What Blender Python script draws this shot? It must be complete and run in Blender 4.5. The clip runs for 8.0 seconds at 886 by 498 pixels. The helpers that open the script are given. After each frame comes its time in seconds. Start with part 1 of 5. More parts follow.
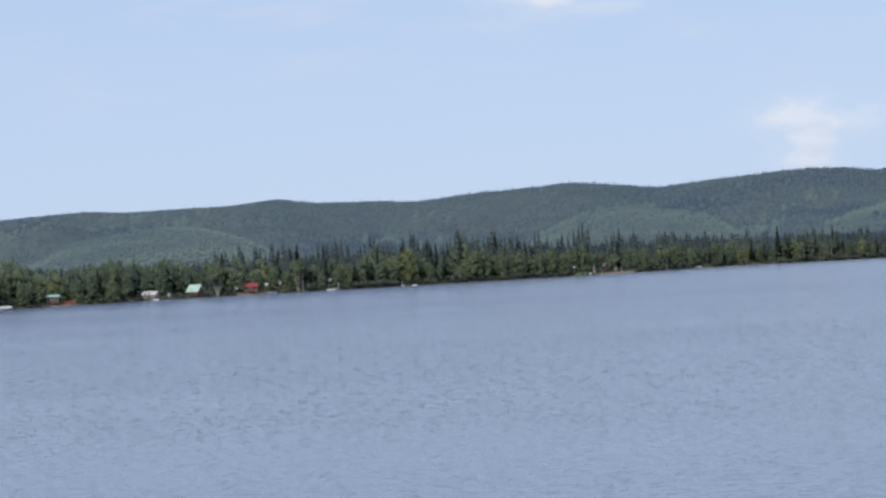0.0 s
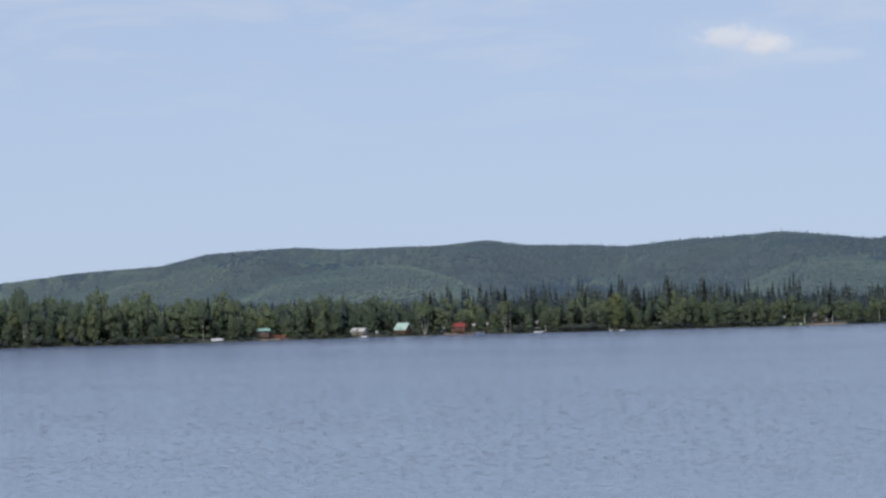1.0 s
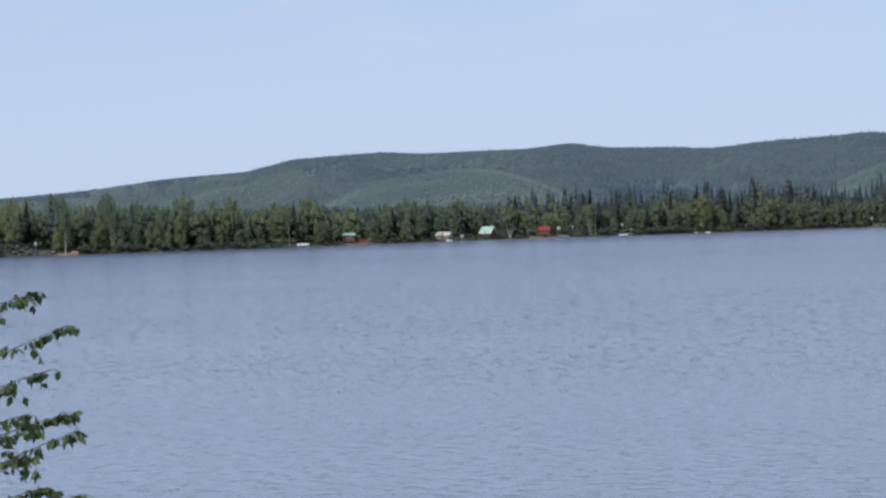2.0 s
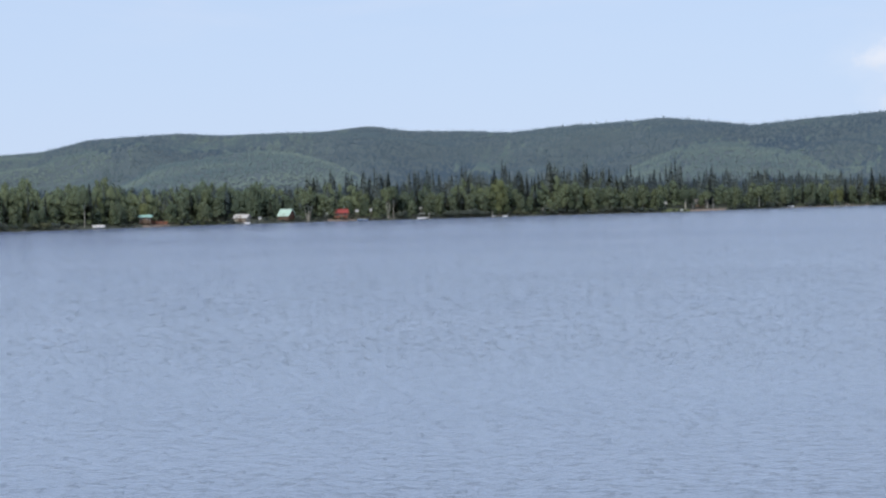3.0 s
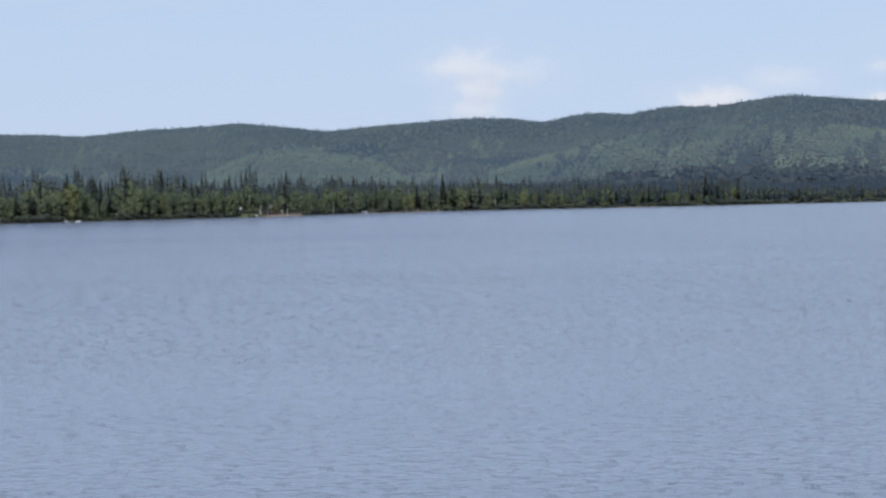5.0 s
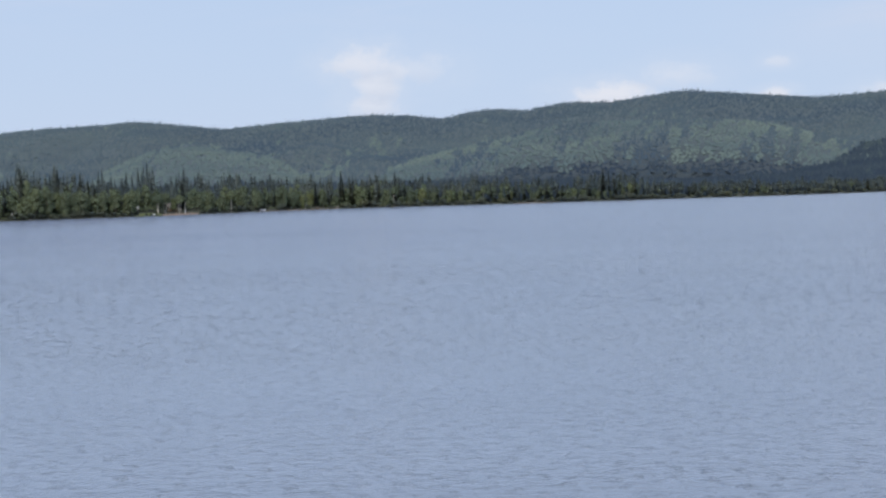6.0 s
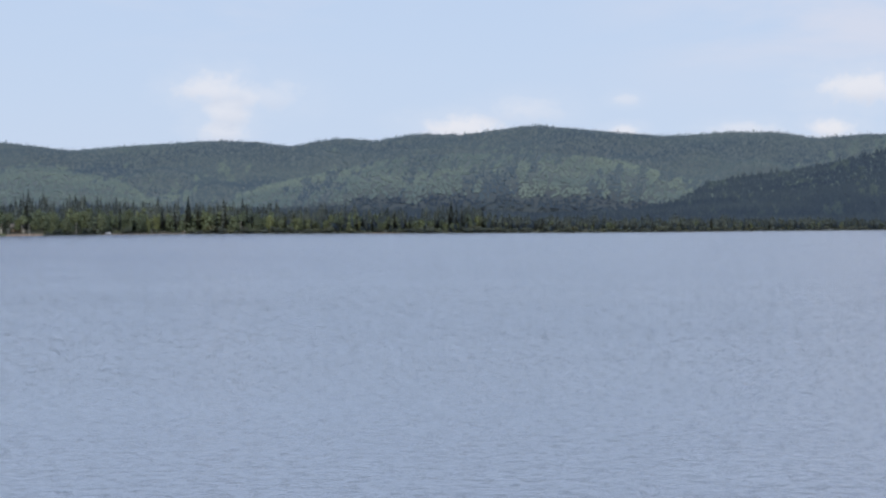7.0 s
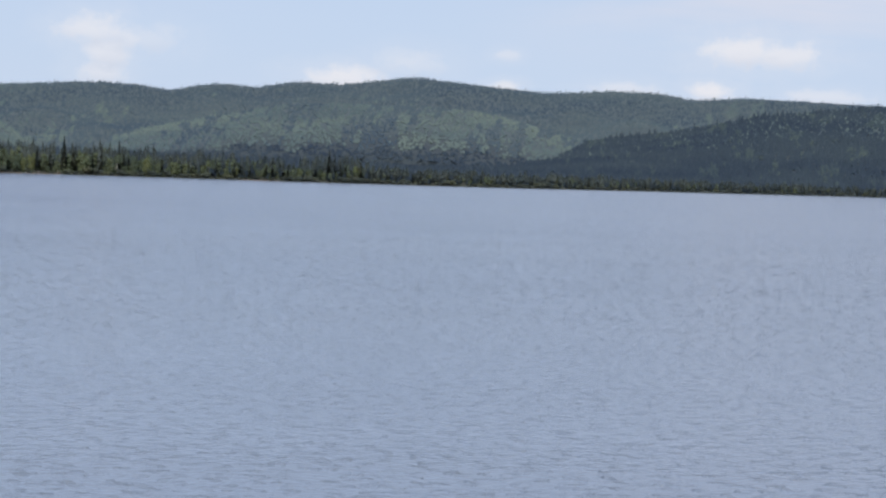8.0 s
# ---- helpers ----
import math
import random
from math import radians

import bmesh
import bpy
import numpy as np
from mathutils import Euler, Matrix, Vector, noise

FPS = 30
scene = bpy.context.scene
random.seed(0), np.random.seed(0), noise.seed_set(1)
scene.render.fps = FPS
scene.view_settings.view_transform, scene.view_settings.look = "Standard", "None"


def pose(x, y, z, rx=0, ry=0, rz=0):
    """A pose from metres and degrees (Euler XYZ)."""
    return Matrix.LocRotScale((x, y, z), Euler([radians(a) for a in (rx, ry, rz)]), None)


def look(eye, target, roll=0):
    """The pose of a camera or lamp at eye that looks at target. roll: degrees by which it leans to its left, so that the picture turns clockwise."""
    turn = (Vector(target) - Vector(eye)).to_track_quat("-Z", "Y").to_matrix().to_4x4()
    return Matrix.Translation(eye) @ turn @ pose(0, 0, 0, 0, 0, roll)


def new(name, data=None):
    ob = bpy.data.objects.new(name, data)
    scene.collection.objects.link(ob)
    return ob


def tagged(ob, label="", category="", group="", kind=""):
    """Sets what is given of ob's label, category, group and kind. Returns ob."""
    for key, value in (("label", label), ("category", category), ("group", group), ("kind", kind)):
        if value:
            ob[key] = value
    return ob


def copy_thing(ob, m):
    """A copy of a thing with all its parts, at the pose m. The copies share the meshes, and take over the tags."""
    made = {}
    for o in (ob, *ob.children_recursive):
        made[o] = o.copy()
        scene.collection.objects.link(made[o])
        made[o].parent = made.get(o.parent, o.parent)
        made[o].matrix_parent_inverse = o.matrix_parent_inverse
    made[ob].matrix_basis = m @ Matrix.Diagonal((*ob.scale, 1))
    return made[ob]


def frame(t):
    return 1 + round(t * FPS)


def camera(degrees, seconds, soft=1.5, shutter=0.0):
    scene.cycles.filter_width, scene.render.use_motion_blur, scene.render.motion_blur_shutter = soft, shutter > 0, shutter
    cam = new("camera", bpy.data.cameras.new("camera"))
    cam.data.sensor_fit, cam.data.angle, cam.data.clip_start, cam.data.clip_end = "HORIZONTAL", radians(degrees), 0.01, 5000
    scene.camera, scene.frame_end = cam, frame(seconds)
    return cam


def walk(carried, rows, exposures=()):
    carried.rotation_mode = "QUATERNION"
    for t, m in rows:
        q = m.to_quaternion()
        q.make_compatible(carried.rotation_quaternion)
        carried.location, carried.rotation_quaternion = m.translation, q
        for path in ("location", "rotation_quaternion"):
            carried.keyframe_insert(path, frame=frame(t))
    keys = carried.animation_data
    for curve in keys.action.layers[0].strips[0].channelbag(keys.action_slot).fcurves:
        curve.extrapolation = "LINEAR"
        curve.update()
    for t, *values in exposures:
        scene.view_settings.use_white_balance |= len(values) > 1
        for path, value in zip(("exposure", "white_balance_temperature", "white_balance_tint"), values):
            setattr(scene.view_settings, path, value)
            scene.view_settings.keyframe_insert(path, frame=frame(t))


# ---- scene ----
# ================= camera and its walk =================
EYE = (-0.1, -0.25, 9.0)            # standing on a bank above the lake
cam = camera(23.38, 8.0, soft=2.5)

TURNS = (                         # seconds, bearing to the right of +y, pitch up, roll
    (0.0, -1.274, 0.342, -2.801), (0.5, -4.262, 1.773, -1.861), (1.0, -6.811, 1.670, -1.094),
    (1.2, -7.612, 1.150, -1.124), (1.75, -9.26, -0.33, -1.36), (2.3, -8.502, -1.227, -1.627), (2.5, -7.541, -1.343, -1.546),
    (3.0, -3.751, -1.435, -1.124), (3.5, 0.0, -1.639, -0.840), (4.0, 3.257, -1.512, -1.050),
    (4.5, 5.619, -1.244, -1.007), (5.0, 7.586, -1.49, -0.93), (5.2, 8.316, -1.631, -0.988),
    (6.3, 11.177, -1.496, -1.294), (6.5, 11.978, -1.250, -1.082), (7.0, 14.394, -0.865, 0.203),
    (7.5, 16.276, -1.019, 1.174), (8.0, 17.726, -2.094, 2.194))


def bearing(az, el, dist):
    """The point dist metres from the eye at a bearing and an elevation in degrees."""
    a, e = radians(az), radians(el)
    return Vector(EYE) + dist * Vector((math.sin(a) * math.cos(e), math.cos(a) * math.cos(e), math.sin(e)))


walk(cam, [(t, look(EYE, bearing(az, el, 100), roll)) for t, az, el, roll in TURNS],
     exposures=[(0.0, -0.01, 6500, 10), (0.5, -0.03, 6500, 10), (1.0, -0.18, 6500, 10), (1.2, -0.18, 6500, 10), (2.3, 0.02, 6500, 10), (3.0, 0.09, 6500, 10), (3.5, 0.09, 6500, 10),
                (4.5, 0.1, 6520, 10), (5.0, -0.04, 6560, 10), (5.2, -0.04, 6580, 10), (6.5, -0.02, 6650, 11), (7.0, 0.0, 6740, 11), (8.0, 0.0, 6800, 11)])

# ================= world, sun, exposure =================
SUN_AZ, SUN_EL = -157.0, 46.0     # the sun stands behind the camera, to one side
world = bpy.data.worlds.new("sky")
scene.world = world
world.use_nodes = True
wn, wl = world.node_tree.nodes, world.node_tree.links
wn.clear()


def wmath(op, a, b=None, c=None, clamp=False):
    n = wn.new("ShaderNodeMath")
    n.operation, n.use_clamp = op, clamp
    for i, v in enumerate((a, b, c)):
        if v is None:
            continue
        if isinstance(v, (int, float)):
            n.inputs[i].default_value = v
        else:
            wl.new(v, n.inputs[i])
    return n.outputs[0]


def wramp(value, lo, hi, smooth=True):
    n = wn.new("ShaderNodeMapRange")
    n.interpolation_type = "SMOOTHSTEP" if smooth else "LINEAR"
    wl.new(value, n.inputs[0])
    n.inputs[1].default_value, n.inputs[2].default_value = lo, hi
    return n.outputs[0]


sky = wn.new("ShaderNodeTexSky")
sky.sky_type = "NISHITA"
sky.sun_disc = False
sky.sun_elevation, sky.sun_rotation = radians(SUN_EL), radians(SUN_AZ)
sky.altitude, sky.air_density, sky.dust_density, sky.ozone_density = 400, 1.0, 0.3, 3.0
coord = wn.new("ShaderNodeTexCoord")
split = wn.new("ShaderNodeSeparateXYZ")
wl.new(coord.outputs["Generated"], split.inputs[0])
w_az = wmath("MULTIPLY", wmath("ARCTAN2", split.outputs[0], split.outputs[1]), 57.2958)
w_el = wmath("MULTIPLY", wmath("ARCSINE", split.outputs[2]), 57.2958)
flatco = wn.new("ShaderNodeCombineXYZ")
wl.new(w_az, flatco.inputs[0])
wl.new(w_el, flatco.inputs[1])


def sky_noise(sx, sy, scale, detail, rough=0.55, distort=0.0):
    m = wn.new("ShaderNodeMapping")
    m.inputs["Scale"].default_value = (sx, sy, 1)
    wl.new(flatco.outputs[0], m.inputs[0])
    n = wn.new("ShaderNodeTexNoise")
    n.inputs["Scale"].default_value, n.inputs["Detail"].default_value = scale, detail
    n.inputs["Roughness"].default_value, n.inputs["Distortion"].default_value = rough, distort
    wl.new(m.outputs[0], n.inputs["Vector"])
    return n.outputs["Fac"]


billow = sky_noise(1.0, 1.25, 1.3, 7, 0.6)
fine = sky_noise(1.0, 1.2, 3.1, 5, 0.55)
edge = wmath("ADD", wmath("MULTIPLY", wmath("SUBTRACT", billow, 0.5), 2.6),
             wmath("MULTIPLY", wmath("SUBTRACT", fine, 0.5), 0.9))


def cumulus(az, el, half_wide, half_high, weight):
    """The cover of one heap cloud, an ellipse with a torn edge and a thin skirt, and its shaded base."""
    dx = wmath("DIVIDE", wmath("SUBTRACT", w_az, az), half_wide)
    dy = wmath("DIVIDE", wmath("SUBTRACT", w_el, el), half_high)
    d = wmath("SQRT", wmath("ADD", wmath("MULTIPLY", dx, dx), wmath("MULTIPLY", dy, dy)))
    body = wmath("ADD", wmath("SUBTRACT", 1.0, d), wmath("MULTIPLY", edge, 0.5))
    skirt = wmath("MULTIPLY", wramp(body, -0.75, 0.5), 0.22)
    dense = wmath("MAXIMUM", wramp(body, -0.05, 0.8), skirt)
    base = wmath("MULTIPLY", wramp(wmath("ADD", wmath("MULTIPLY", dy, -1.0), wmath("MULTIPLY", edge, 0.25)), -0.1, 0.9), wramp(body, 0.0, 0.7))
    return wmath("MULTIPLY", dense, weight), wmath("MULTIPLY", base, min(1.0, half_high * 1.5))


CLOUDS = (
    (0.95, 7.12, 1.35, 0.44, 0.74), (1.85, 6.9, 1.0, 0.45, 0.9), (3.3, 6.55, 1.6, 0.3, 0.25),
    (8.3, 3.35, 1.3, 0.6, 0.68), (9.1, 3.15, 0.9, 0.5, 0.55), (8.6, 2.8, 1.0, 0.7, 0.66), (8.5, 2.3, 0.9, 0.6, 0.6), (9.6, 3.2, 1.5, 0.6, 0.34),
    (14.9, 2.35, 1.5, 0.48, 0.8), (16.6, 2.85, 1.4, 0.5, 0.38),
    (19.2, 3.15, 0.5, 0.22, 0.4), (19.2, 2.3, 0.6, 0.24, 0.7),
    (25.4, 3.42, 1.5, 0.6, 0.8), (26.5, 3.35, 1.4, 0.55, 0.75), (24.7, 2.35, 0.9, 0.34, 0.85), (22.4, 2.35, 1.2, 0.3, 0.5),
    (27.6, 2.3, 1.6, 0.3, 0.5))
cover = shade = None
for c in CLOUDS:
    m, b = cumulus(*c)
    cover = m if cover is None else wmath("MAXIMUM", cover, m)
    shade = b if shade is None else wmath("MAXIMUM", shade, b)
# thin high veils, drawn out along the horizon
veil_noise = sky_noise(0.16, 0.75, 1.0, 6, 0.6, 0.4)
veil_area = wramp(w_el, 3.0, 8.0)
veil = wmath("MULTIPLY", wmath("MULTIPLY", wramp(veil_noise, 0.44, 0.72), veil_area), 0.5)
far_noise = sky_noise(0.11, 0.5, 1.0, 5, 0.6, 0.3)
far_veil = wmath("MULTIPLY", wmath("MULTIPLY", wramp(w_az, 16.0, 26.0), wramp(w_el, 2.2, 5.0)),
                 wmath("MULTIPLY", wramp(far_noise, 0.3, 0.7), 0.9))
veil = wmath("MAXIMUM", veil, far_veil)

# the pale summer haze that lies in the low sky
haze = wmath("SUBTRACT", 0.86, wmath("MULTIPLY", wramp(w_el, 2.0, 40.0, False), 0.5))
back = wn.new("ShaderNodeBackground")
back.inputs["Strength"].default_value = 0.1
mix1 = wn.new("ShaderNodeMix")
mix1.data_type = "RGBA"
mix1.inputs["B"].default_value = (6.7, 7.2, 8.6, 1)
mix0 = wn.new("ShaderNodeMix")
mix0.data_type = "RGBA"
mix0.inputs["B"].default_value = (5.2, 6.5, 9.0, 1)
wl.new(haze, mix0.inputs["Factor"])
wl.new(sky.outputs[0], mix0.inputs["A"])
wl.new(veil, mix1.inputs["Factor"])
wl.new(mix0.outputs["Result"], mix1.inputs["A"])
mix2 = wn.new("ShaderNodeMix")
mix2.data_type = "RGBA"
cloud = wn.new("ShaderNodeMix")
cloud.data_type = "RGBA"
cloud.inputs["A"].default_value, cloud.inputs["B"].default_value = (8.2, 8.4, 9.1, 1), (6.3, 6.8, 8.0, 1)
wl.new(shade, cloud.inputs["Factor"])
wl.new(cloud.outputs["Result"], mix2.inputs["B"])
wl.new(cover, mix2.inputs["Factor"])
wl.new(mix1.outputs["Result"], mix2.inputs["A"])
wl.new(mix2.outputs["Result"], back.inputs["Color"])
wout = wn.new("ShaderNodeOutputWorld")
wl.new(back.outputs[0], wout.inputs[0])

sun = new("sun", bpy.data.lights.new("sun", "SUN"))
sun.data.energy, sun.data.angle, sun.data.color = 2.8, radians(0.53), (1.0, 0.95, 0.88)
sa, se = radians(SUN_AZ), radians(SUN_EL)
sun_dir = Vector((math.sin(sa) * math.cos(se), math.cos(sa) * math.cos(se), math.sin(se)))
sun.matrix_world = look(Vector(EYE) + sun_dir * 60, EYE)


# ================= materials =================
class Mat:
    """A principled node material with short ways to add noise, ramps and bump."""

    def __init__(self, name, rough=0.7, metal=0.0):
        self.mat = bpy.data.materials.new(name)
        self.mat.use_nodes = True
        self.n, self.l = self.mat.node_tree.nodes, self.mat.node_tree.links
        self.bsdf = self.n["Principled BSDF"]
        self.bsdf.inputs["Roughness"].default_value = rough
        self.bsdf.inputs["Metallic"].default_value = metal
        self.co = self.n.new("ShaderNodeTexCoord").outputs["Object"]

    def noise(self, scale, detail=4, stretch=(1, 1, 1), rough=0.55, turn=0.0):
        m = self.n.new("ShaderNodeMapping")
        m.inputs["Scale"].default_value = stretch
        m.inputs["Rotation"].default_value = (0, 0, turn)
        self.l.new(self.co, m.inputs[0])
        t = self.n.new("ShaderNodeTexNoise")
        t.inputs["Scale"].default_value, t.inputs["Detail"].default_value = scale, detail
        t.inputs["Roughness"].default_value = rough
        self.l.new(m.outputs[0], t.inputs["Vector"])
        return t.outputs["Fac"]

    def ramp(self, value, stops):
        r = self.n.new("ShaderNodeValToRGB")
        while len(r.color_ramp.elements) < len(stops):
            r.color_ramp.elements.new(0.5)
        for e, (p, c) in zip(r.color_ramp.elements, stops):
            e.position, e.color = p, (*c, 1)
        self.l.new(value, r.inputs[0])
        return r.outputs[0]

    def blend(self, a, b, fac, how="MIX"):
        m = self.n.new("ShaderNodeMix")
        m.data_type, m.blend_type = "RGBA", how
        for key, v in (("A", a), ("B", b), ("Factor", fac)):
            if isinstance(v, (int, float)):
                m.inputs[key].default_value = v
            elif isinstance(v, tuple):
                m.inputs[key].default_value = (*v, 1)
            else:
                self.l.new(v, m.inputs[key])
        return m.outputs["Result"]

    def math(self, op, a, b):
        m = self.n.new("ShaderNodeMath")
        m.operation = op
        for i, v in enumerate((a, b)):
            if isinstance(v, (int, float)):
                m.inputs[i].default_value = v
            else:
                self.l.new(v, m.inputs[i])
        return m.outputs[0]

    def island(self):
        return self.n.new("ShaderNodeNewGeometry").outputs["Random Per Island"]

    def each(self):
        return self.n.new("ShaderNodeObjectInfo").outputs["Random"]

    def colour(self, c):
        self.l.new(c, self.bsdf.inputs["Base Color"])
        return self

    def bump(self, height, strength, dist):
        b = self.n.new("ShaderNodeBump")
        b.inputs["Strength"].default_value, b.inputs["Distance"].default_value = strength, dist
        self.l.new(height, b.inputs["Height"])
        self.l.new(b.outputs[0], self.bsdf.inputs["Normal"])
        return self


def foliage(name, dark, mid, light, single=True, patch=0.0, thin_share=0.40, gaps=0.0):
    m = Mat(name, 0.75)
    m.bsdf.inputs["Specular IOR Level"].default_value = 0.2
    leaf = m.ramp(m.island(), [(0.0, dark), (0.55, mid), (1.0, light)])
    if single:
        tint = m.ramp(m.each(), [(0.0, (0.78, 0.83, 0.87)), (0.5, (0.98, 0.98, 1)), (0.85, (1.12, 1.10, 0.95)), (1.0, (1.36, 1.24, 0.92))])
        leaf = m.blend(leaf, tint, 1.0, "MULTIPLY")
    if patch:
        p = m.ramp(m.noise(patch, 3), [(0.38, (0.74, 0.80, 0.87)), (0.62, (1.14, 1.12, 1.02))])
        leaf = m.blend(leaf, p, 1.0, "MULTIPLY")
    m.colour(leaf)
    if not thin_share:
        return m.mat
    thin = m.n.new("ShaderNodeBsdfTranslucent")
    m.l.new(leaf, thin.inputs["Color"])
    both = m.n.new("ShaderNodeMixShader")
    both.inputs[0].default_value = thin_share
    m.l.new(m.bsdf.outputs[0], both.inputs[1])
    m.l.new(thin.outputs[0], both.inputs[2])
    if gaps:                                     # light falls between the leaves of a clump
        hole, airy = m.n.new("ShaderNodeBsdfTransparent"), m.n.new("ShaderNodeMixShader")
        airy.inputs[0].default_value = gaps
        m.l.new(both.outputs[0], airy.inputs[1])
        m.l.new(hole.outputs[0], airy.inputs[2])
        both = airy
    m.l.new(both.outputs[0], m.n["Material Output"].inputs["Surface"])
    return m.mat


M = {}
# shore spruces, near and far rows: lake haze lifts and blues their base colour
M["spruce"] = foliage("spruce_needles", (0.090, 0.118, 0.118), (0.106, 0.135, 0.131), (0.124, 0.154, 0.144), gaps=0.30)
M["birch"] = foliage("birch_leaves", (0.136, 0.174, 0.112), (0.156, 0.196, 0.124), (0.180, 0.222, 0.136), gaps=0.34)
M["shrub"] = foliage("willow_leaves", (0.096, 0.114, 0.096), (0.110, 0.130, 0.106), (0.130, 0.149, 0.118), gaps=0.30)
M["wood_spruce"] = foliage("hazed_far_spruce_needles", (0.099, 0.132, 0.138), (0.120, 0.152, 0.157), (0.141, 0.176, 0.171), False, 0.03, gaps=0.30)
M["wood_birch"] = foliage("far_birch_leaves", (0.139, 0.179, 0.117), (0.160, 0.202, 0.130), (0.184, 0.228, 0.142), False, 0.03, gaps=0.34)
# long hills: distance haze is put into these pale, blued base colours
M["hazed_spruce"] = foliage("hazed_spruce_needles", (0.070, 0.106, 0.135), (0.078, 0.113, 0.142), (0.085, 0.123, 0.149), False, 0.0025, 0)
# cloud shade over the nearer hill and lowland, painted as dark blued needles
M["shaded_spruce"] = foliage("cloud_shaded_spruce_needles", (0.031, 0.049, 0.074), (0.036, 0.056, 0.080), (0.041, 0.063, 0.086), False, 0.006, 0)
M["hazed_birch"] = foliage("hazed_birch_leaves", (0.111, 0.156, 0.160), (0.122, 0.168, 0.167), (0.135, 0.180, 0.176), False, 0.004, 0)
# the same cloud shade painted into the birch leaves
M["shaded_birch"] = foliage("cloud_shaded_birch_leaves", (0.044, 0.067, 0.081), (0.052, 0.077, 0.086), (0.060, 0.086, 0.091), False, 0.006, 0)

m = Mat("soil_moss_and_haze", 0.9)
c = m.ramp(m.noise(0.05, 5), [(0.3, (0.042, 0.050, 0.036)), (0.6, (0.055, 0.062, 0.042)), (0.8, (0.075, 0.070, 0.050))])
c = m.blend(c, m.ramp(m.noise(1.3, 4), [(0.3, (0.7, 0.7, 0.7)), (0.7, (1.2, 1.2, 1.2))]), 1.0, "MULTIPLY")
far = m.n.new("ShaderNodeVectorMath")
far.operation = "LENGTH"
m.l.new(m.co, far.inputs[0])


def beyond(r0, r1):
    """A share that rises from r0 to r1 metres from the near bank."""
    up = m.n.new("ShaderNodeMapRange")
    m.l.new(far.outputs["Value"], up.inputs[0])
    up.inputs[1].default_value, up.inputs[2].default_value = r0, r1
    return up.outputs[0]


# lowland ground: the shade of the dark band is put into its colour
lowland_shade = m.ramp(m.noise(0.02, 6), [(0.4, (0.034, 0.050, 0.061)), (0.6, (0.041, 0.058, 0.066))])
c = m.blend(c, lowland_shade, beyond(1400.0, 1800.0))
# hill ground: paler and bluer, haze painted to match the hazed trees
hill_haze = m.ramp(m.noise(0.02, 6), [(0.4, (0.066, 0.093, 0.104)), (0.6, (0.077, 0.107, 0.112))])
c = m.blend(c, hill_haze, beyond(2420.0, 2600.0))
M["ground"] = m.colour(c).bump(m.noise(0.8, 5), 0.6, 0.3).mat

m = Mat("lake_water", 0.18)
m.bsdf.inputs["IOR"].default_value = 1.333
far_dim = m.n.new("ShaderNodeAttribute")            # mirrored sky put into the base colour, with a dimmer reflection farther out
far_dim.attribute_name = "far_dim"
sky_mirror = m.ramp(m.noise(0.012, 4, (0.35, 1, 1)), [(0.3, (0.230, 0.290, 0.388)), (0.7, (0.270, 0.333, 0.430))])
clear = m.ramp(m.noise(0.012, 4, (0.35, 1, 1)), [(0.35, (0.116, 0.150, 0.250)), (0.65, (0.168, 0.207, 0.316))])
m.colour(m.blend(sky_mirror, clear, far_dim.outputs["Fac"]))


def wavelets(scale, lo, hi, turn, stretch=(1.0, 1.0, 1)):
    """Scattered steep wavelets among the ripples."""
    w = m.n.new("ShaderNodeMapRange")
    w.interpolation_type = "SMOOTHSTEP"
    m.l.new(m.noise(scale, 3, stretch, 0.6, turn), w.inputs[0])
    w.inputs[1].default_value, w.inputs[2].default_value = lo, hi
    return w.outputs[0]


w2 = m.noise(3.2, 3, (1.0, 1.1, 1), 0.6, -0.2)
w3 = m.noise(0.03, 3, (0.3, 1, 1), 0.5, 0.1)
h = m.math("ADD", m.math("MULTIPLY", wavelets(1.5, 0.54, 0.72, 0.1), 0.18), m.math("MULTIPLY", w2, 0.08))
swell = m.math("ADD", 0.10, m.math("MULTIPLY", far_dim.outputs["Fac"], 0.30))
h = m.math("ADD", h, m.math("MULTIPLY", wavelets(1.1, 0.52, 0.72, 0.5), swell))
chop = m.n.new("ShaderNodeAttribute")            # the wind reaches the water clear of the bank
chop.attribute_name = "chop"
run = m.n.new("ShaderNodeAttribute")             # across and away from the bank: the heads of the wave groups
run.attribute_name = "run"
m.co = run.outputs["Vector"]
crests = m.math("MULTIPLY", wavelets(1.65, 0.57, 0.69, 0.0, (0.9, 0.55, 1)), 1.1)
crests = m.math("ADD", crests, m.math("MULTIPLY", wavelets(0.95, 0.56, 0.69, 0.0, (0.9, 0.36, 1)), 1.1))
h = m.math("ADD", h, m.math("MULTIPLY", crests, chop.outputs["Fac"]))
gust = m.math("ADD", 0.3, m.math("MULTIPLY", w3, 1.4))
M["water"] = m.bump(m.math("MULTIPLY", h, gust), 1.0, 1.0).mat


def plain(name, base, alt, rough=0.6, scale=2.0, metal=0.0, stretch=(1, 1, 1), bump=0.0):
    m = Mat(name, rough, metal)
    c = m.blend(m.ramp(m.noise(scale, 4, stretch), [(0.3, base), (0.75, alt)]),
                m.ramp(m.noise(scale * 8, 3, stretch), [(0.3, (0.85, 0.85, 0.85)), (0.7, (1.1, 1.1, 1.1))]), 1.0, "MULTIPLY")
    m.colour(c)
    if bump:
        m.bump(m.noise(scale * 6, 4, stretch), 0.5, bump)
    return m.mat


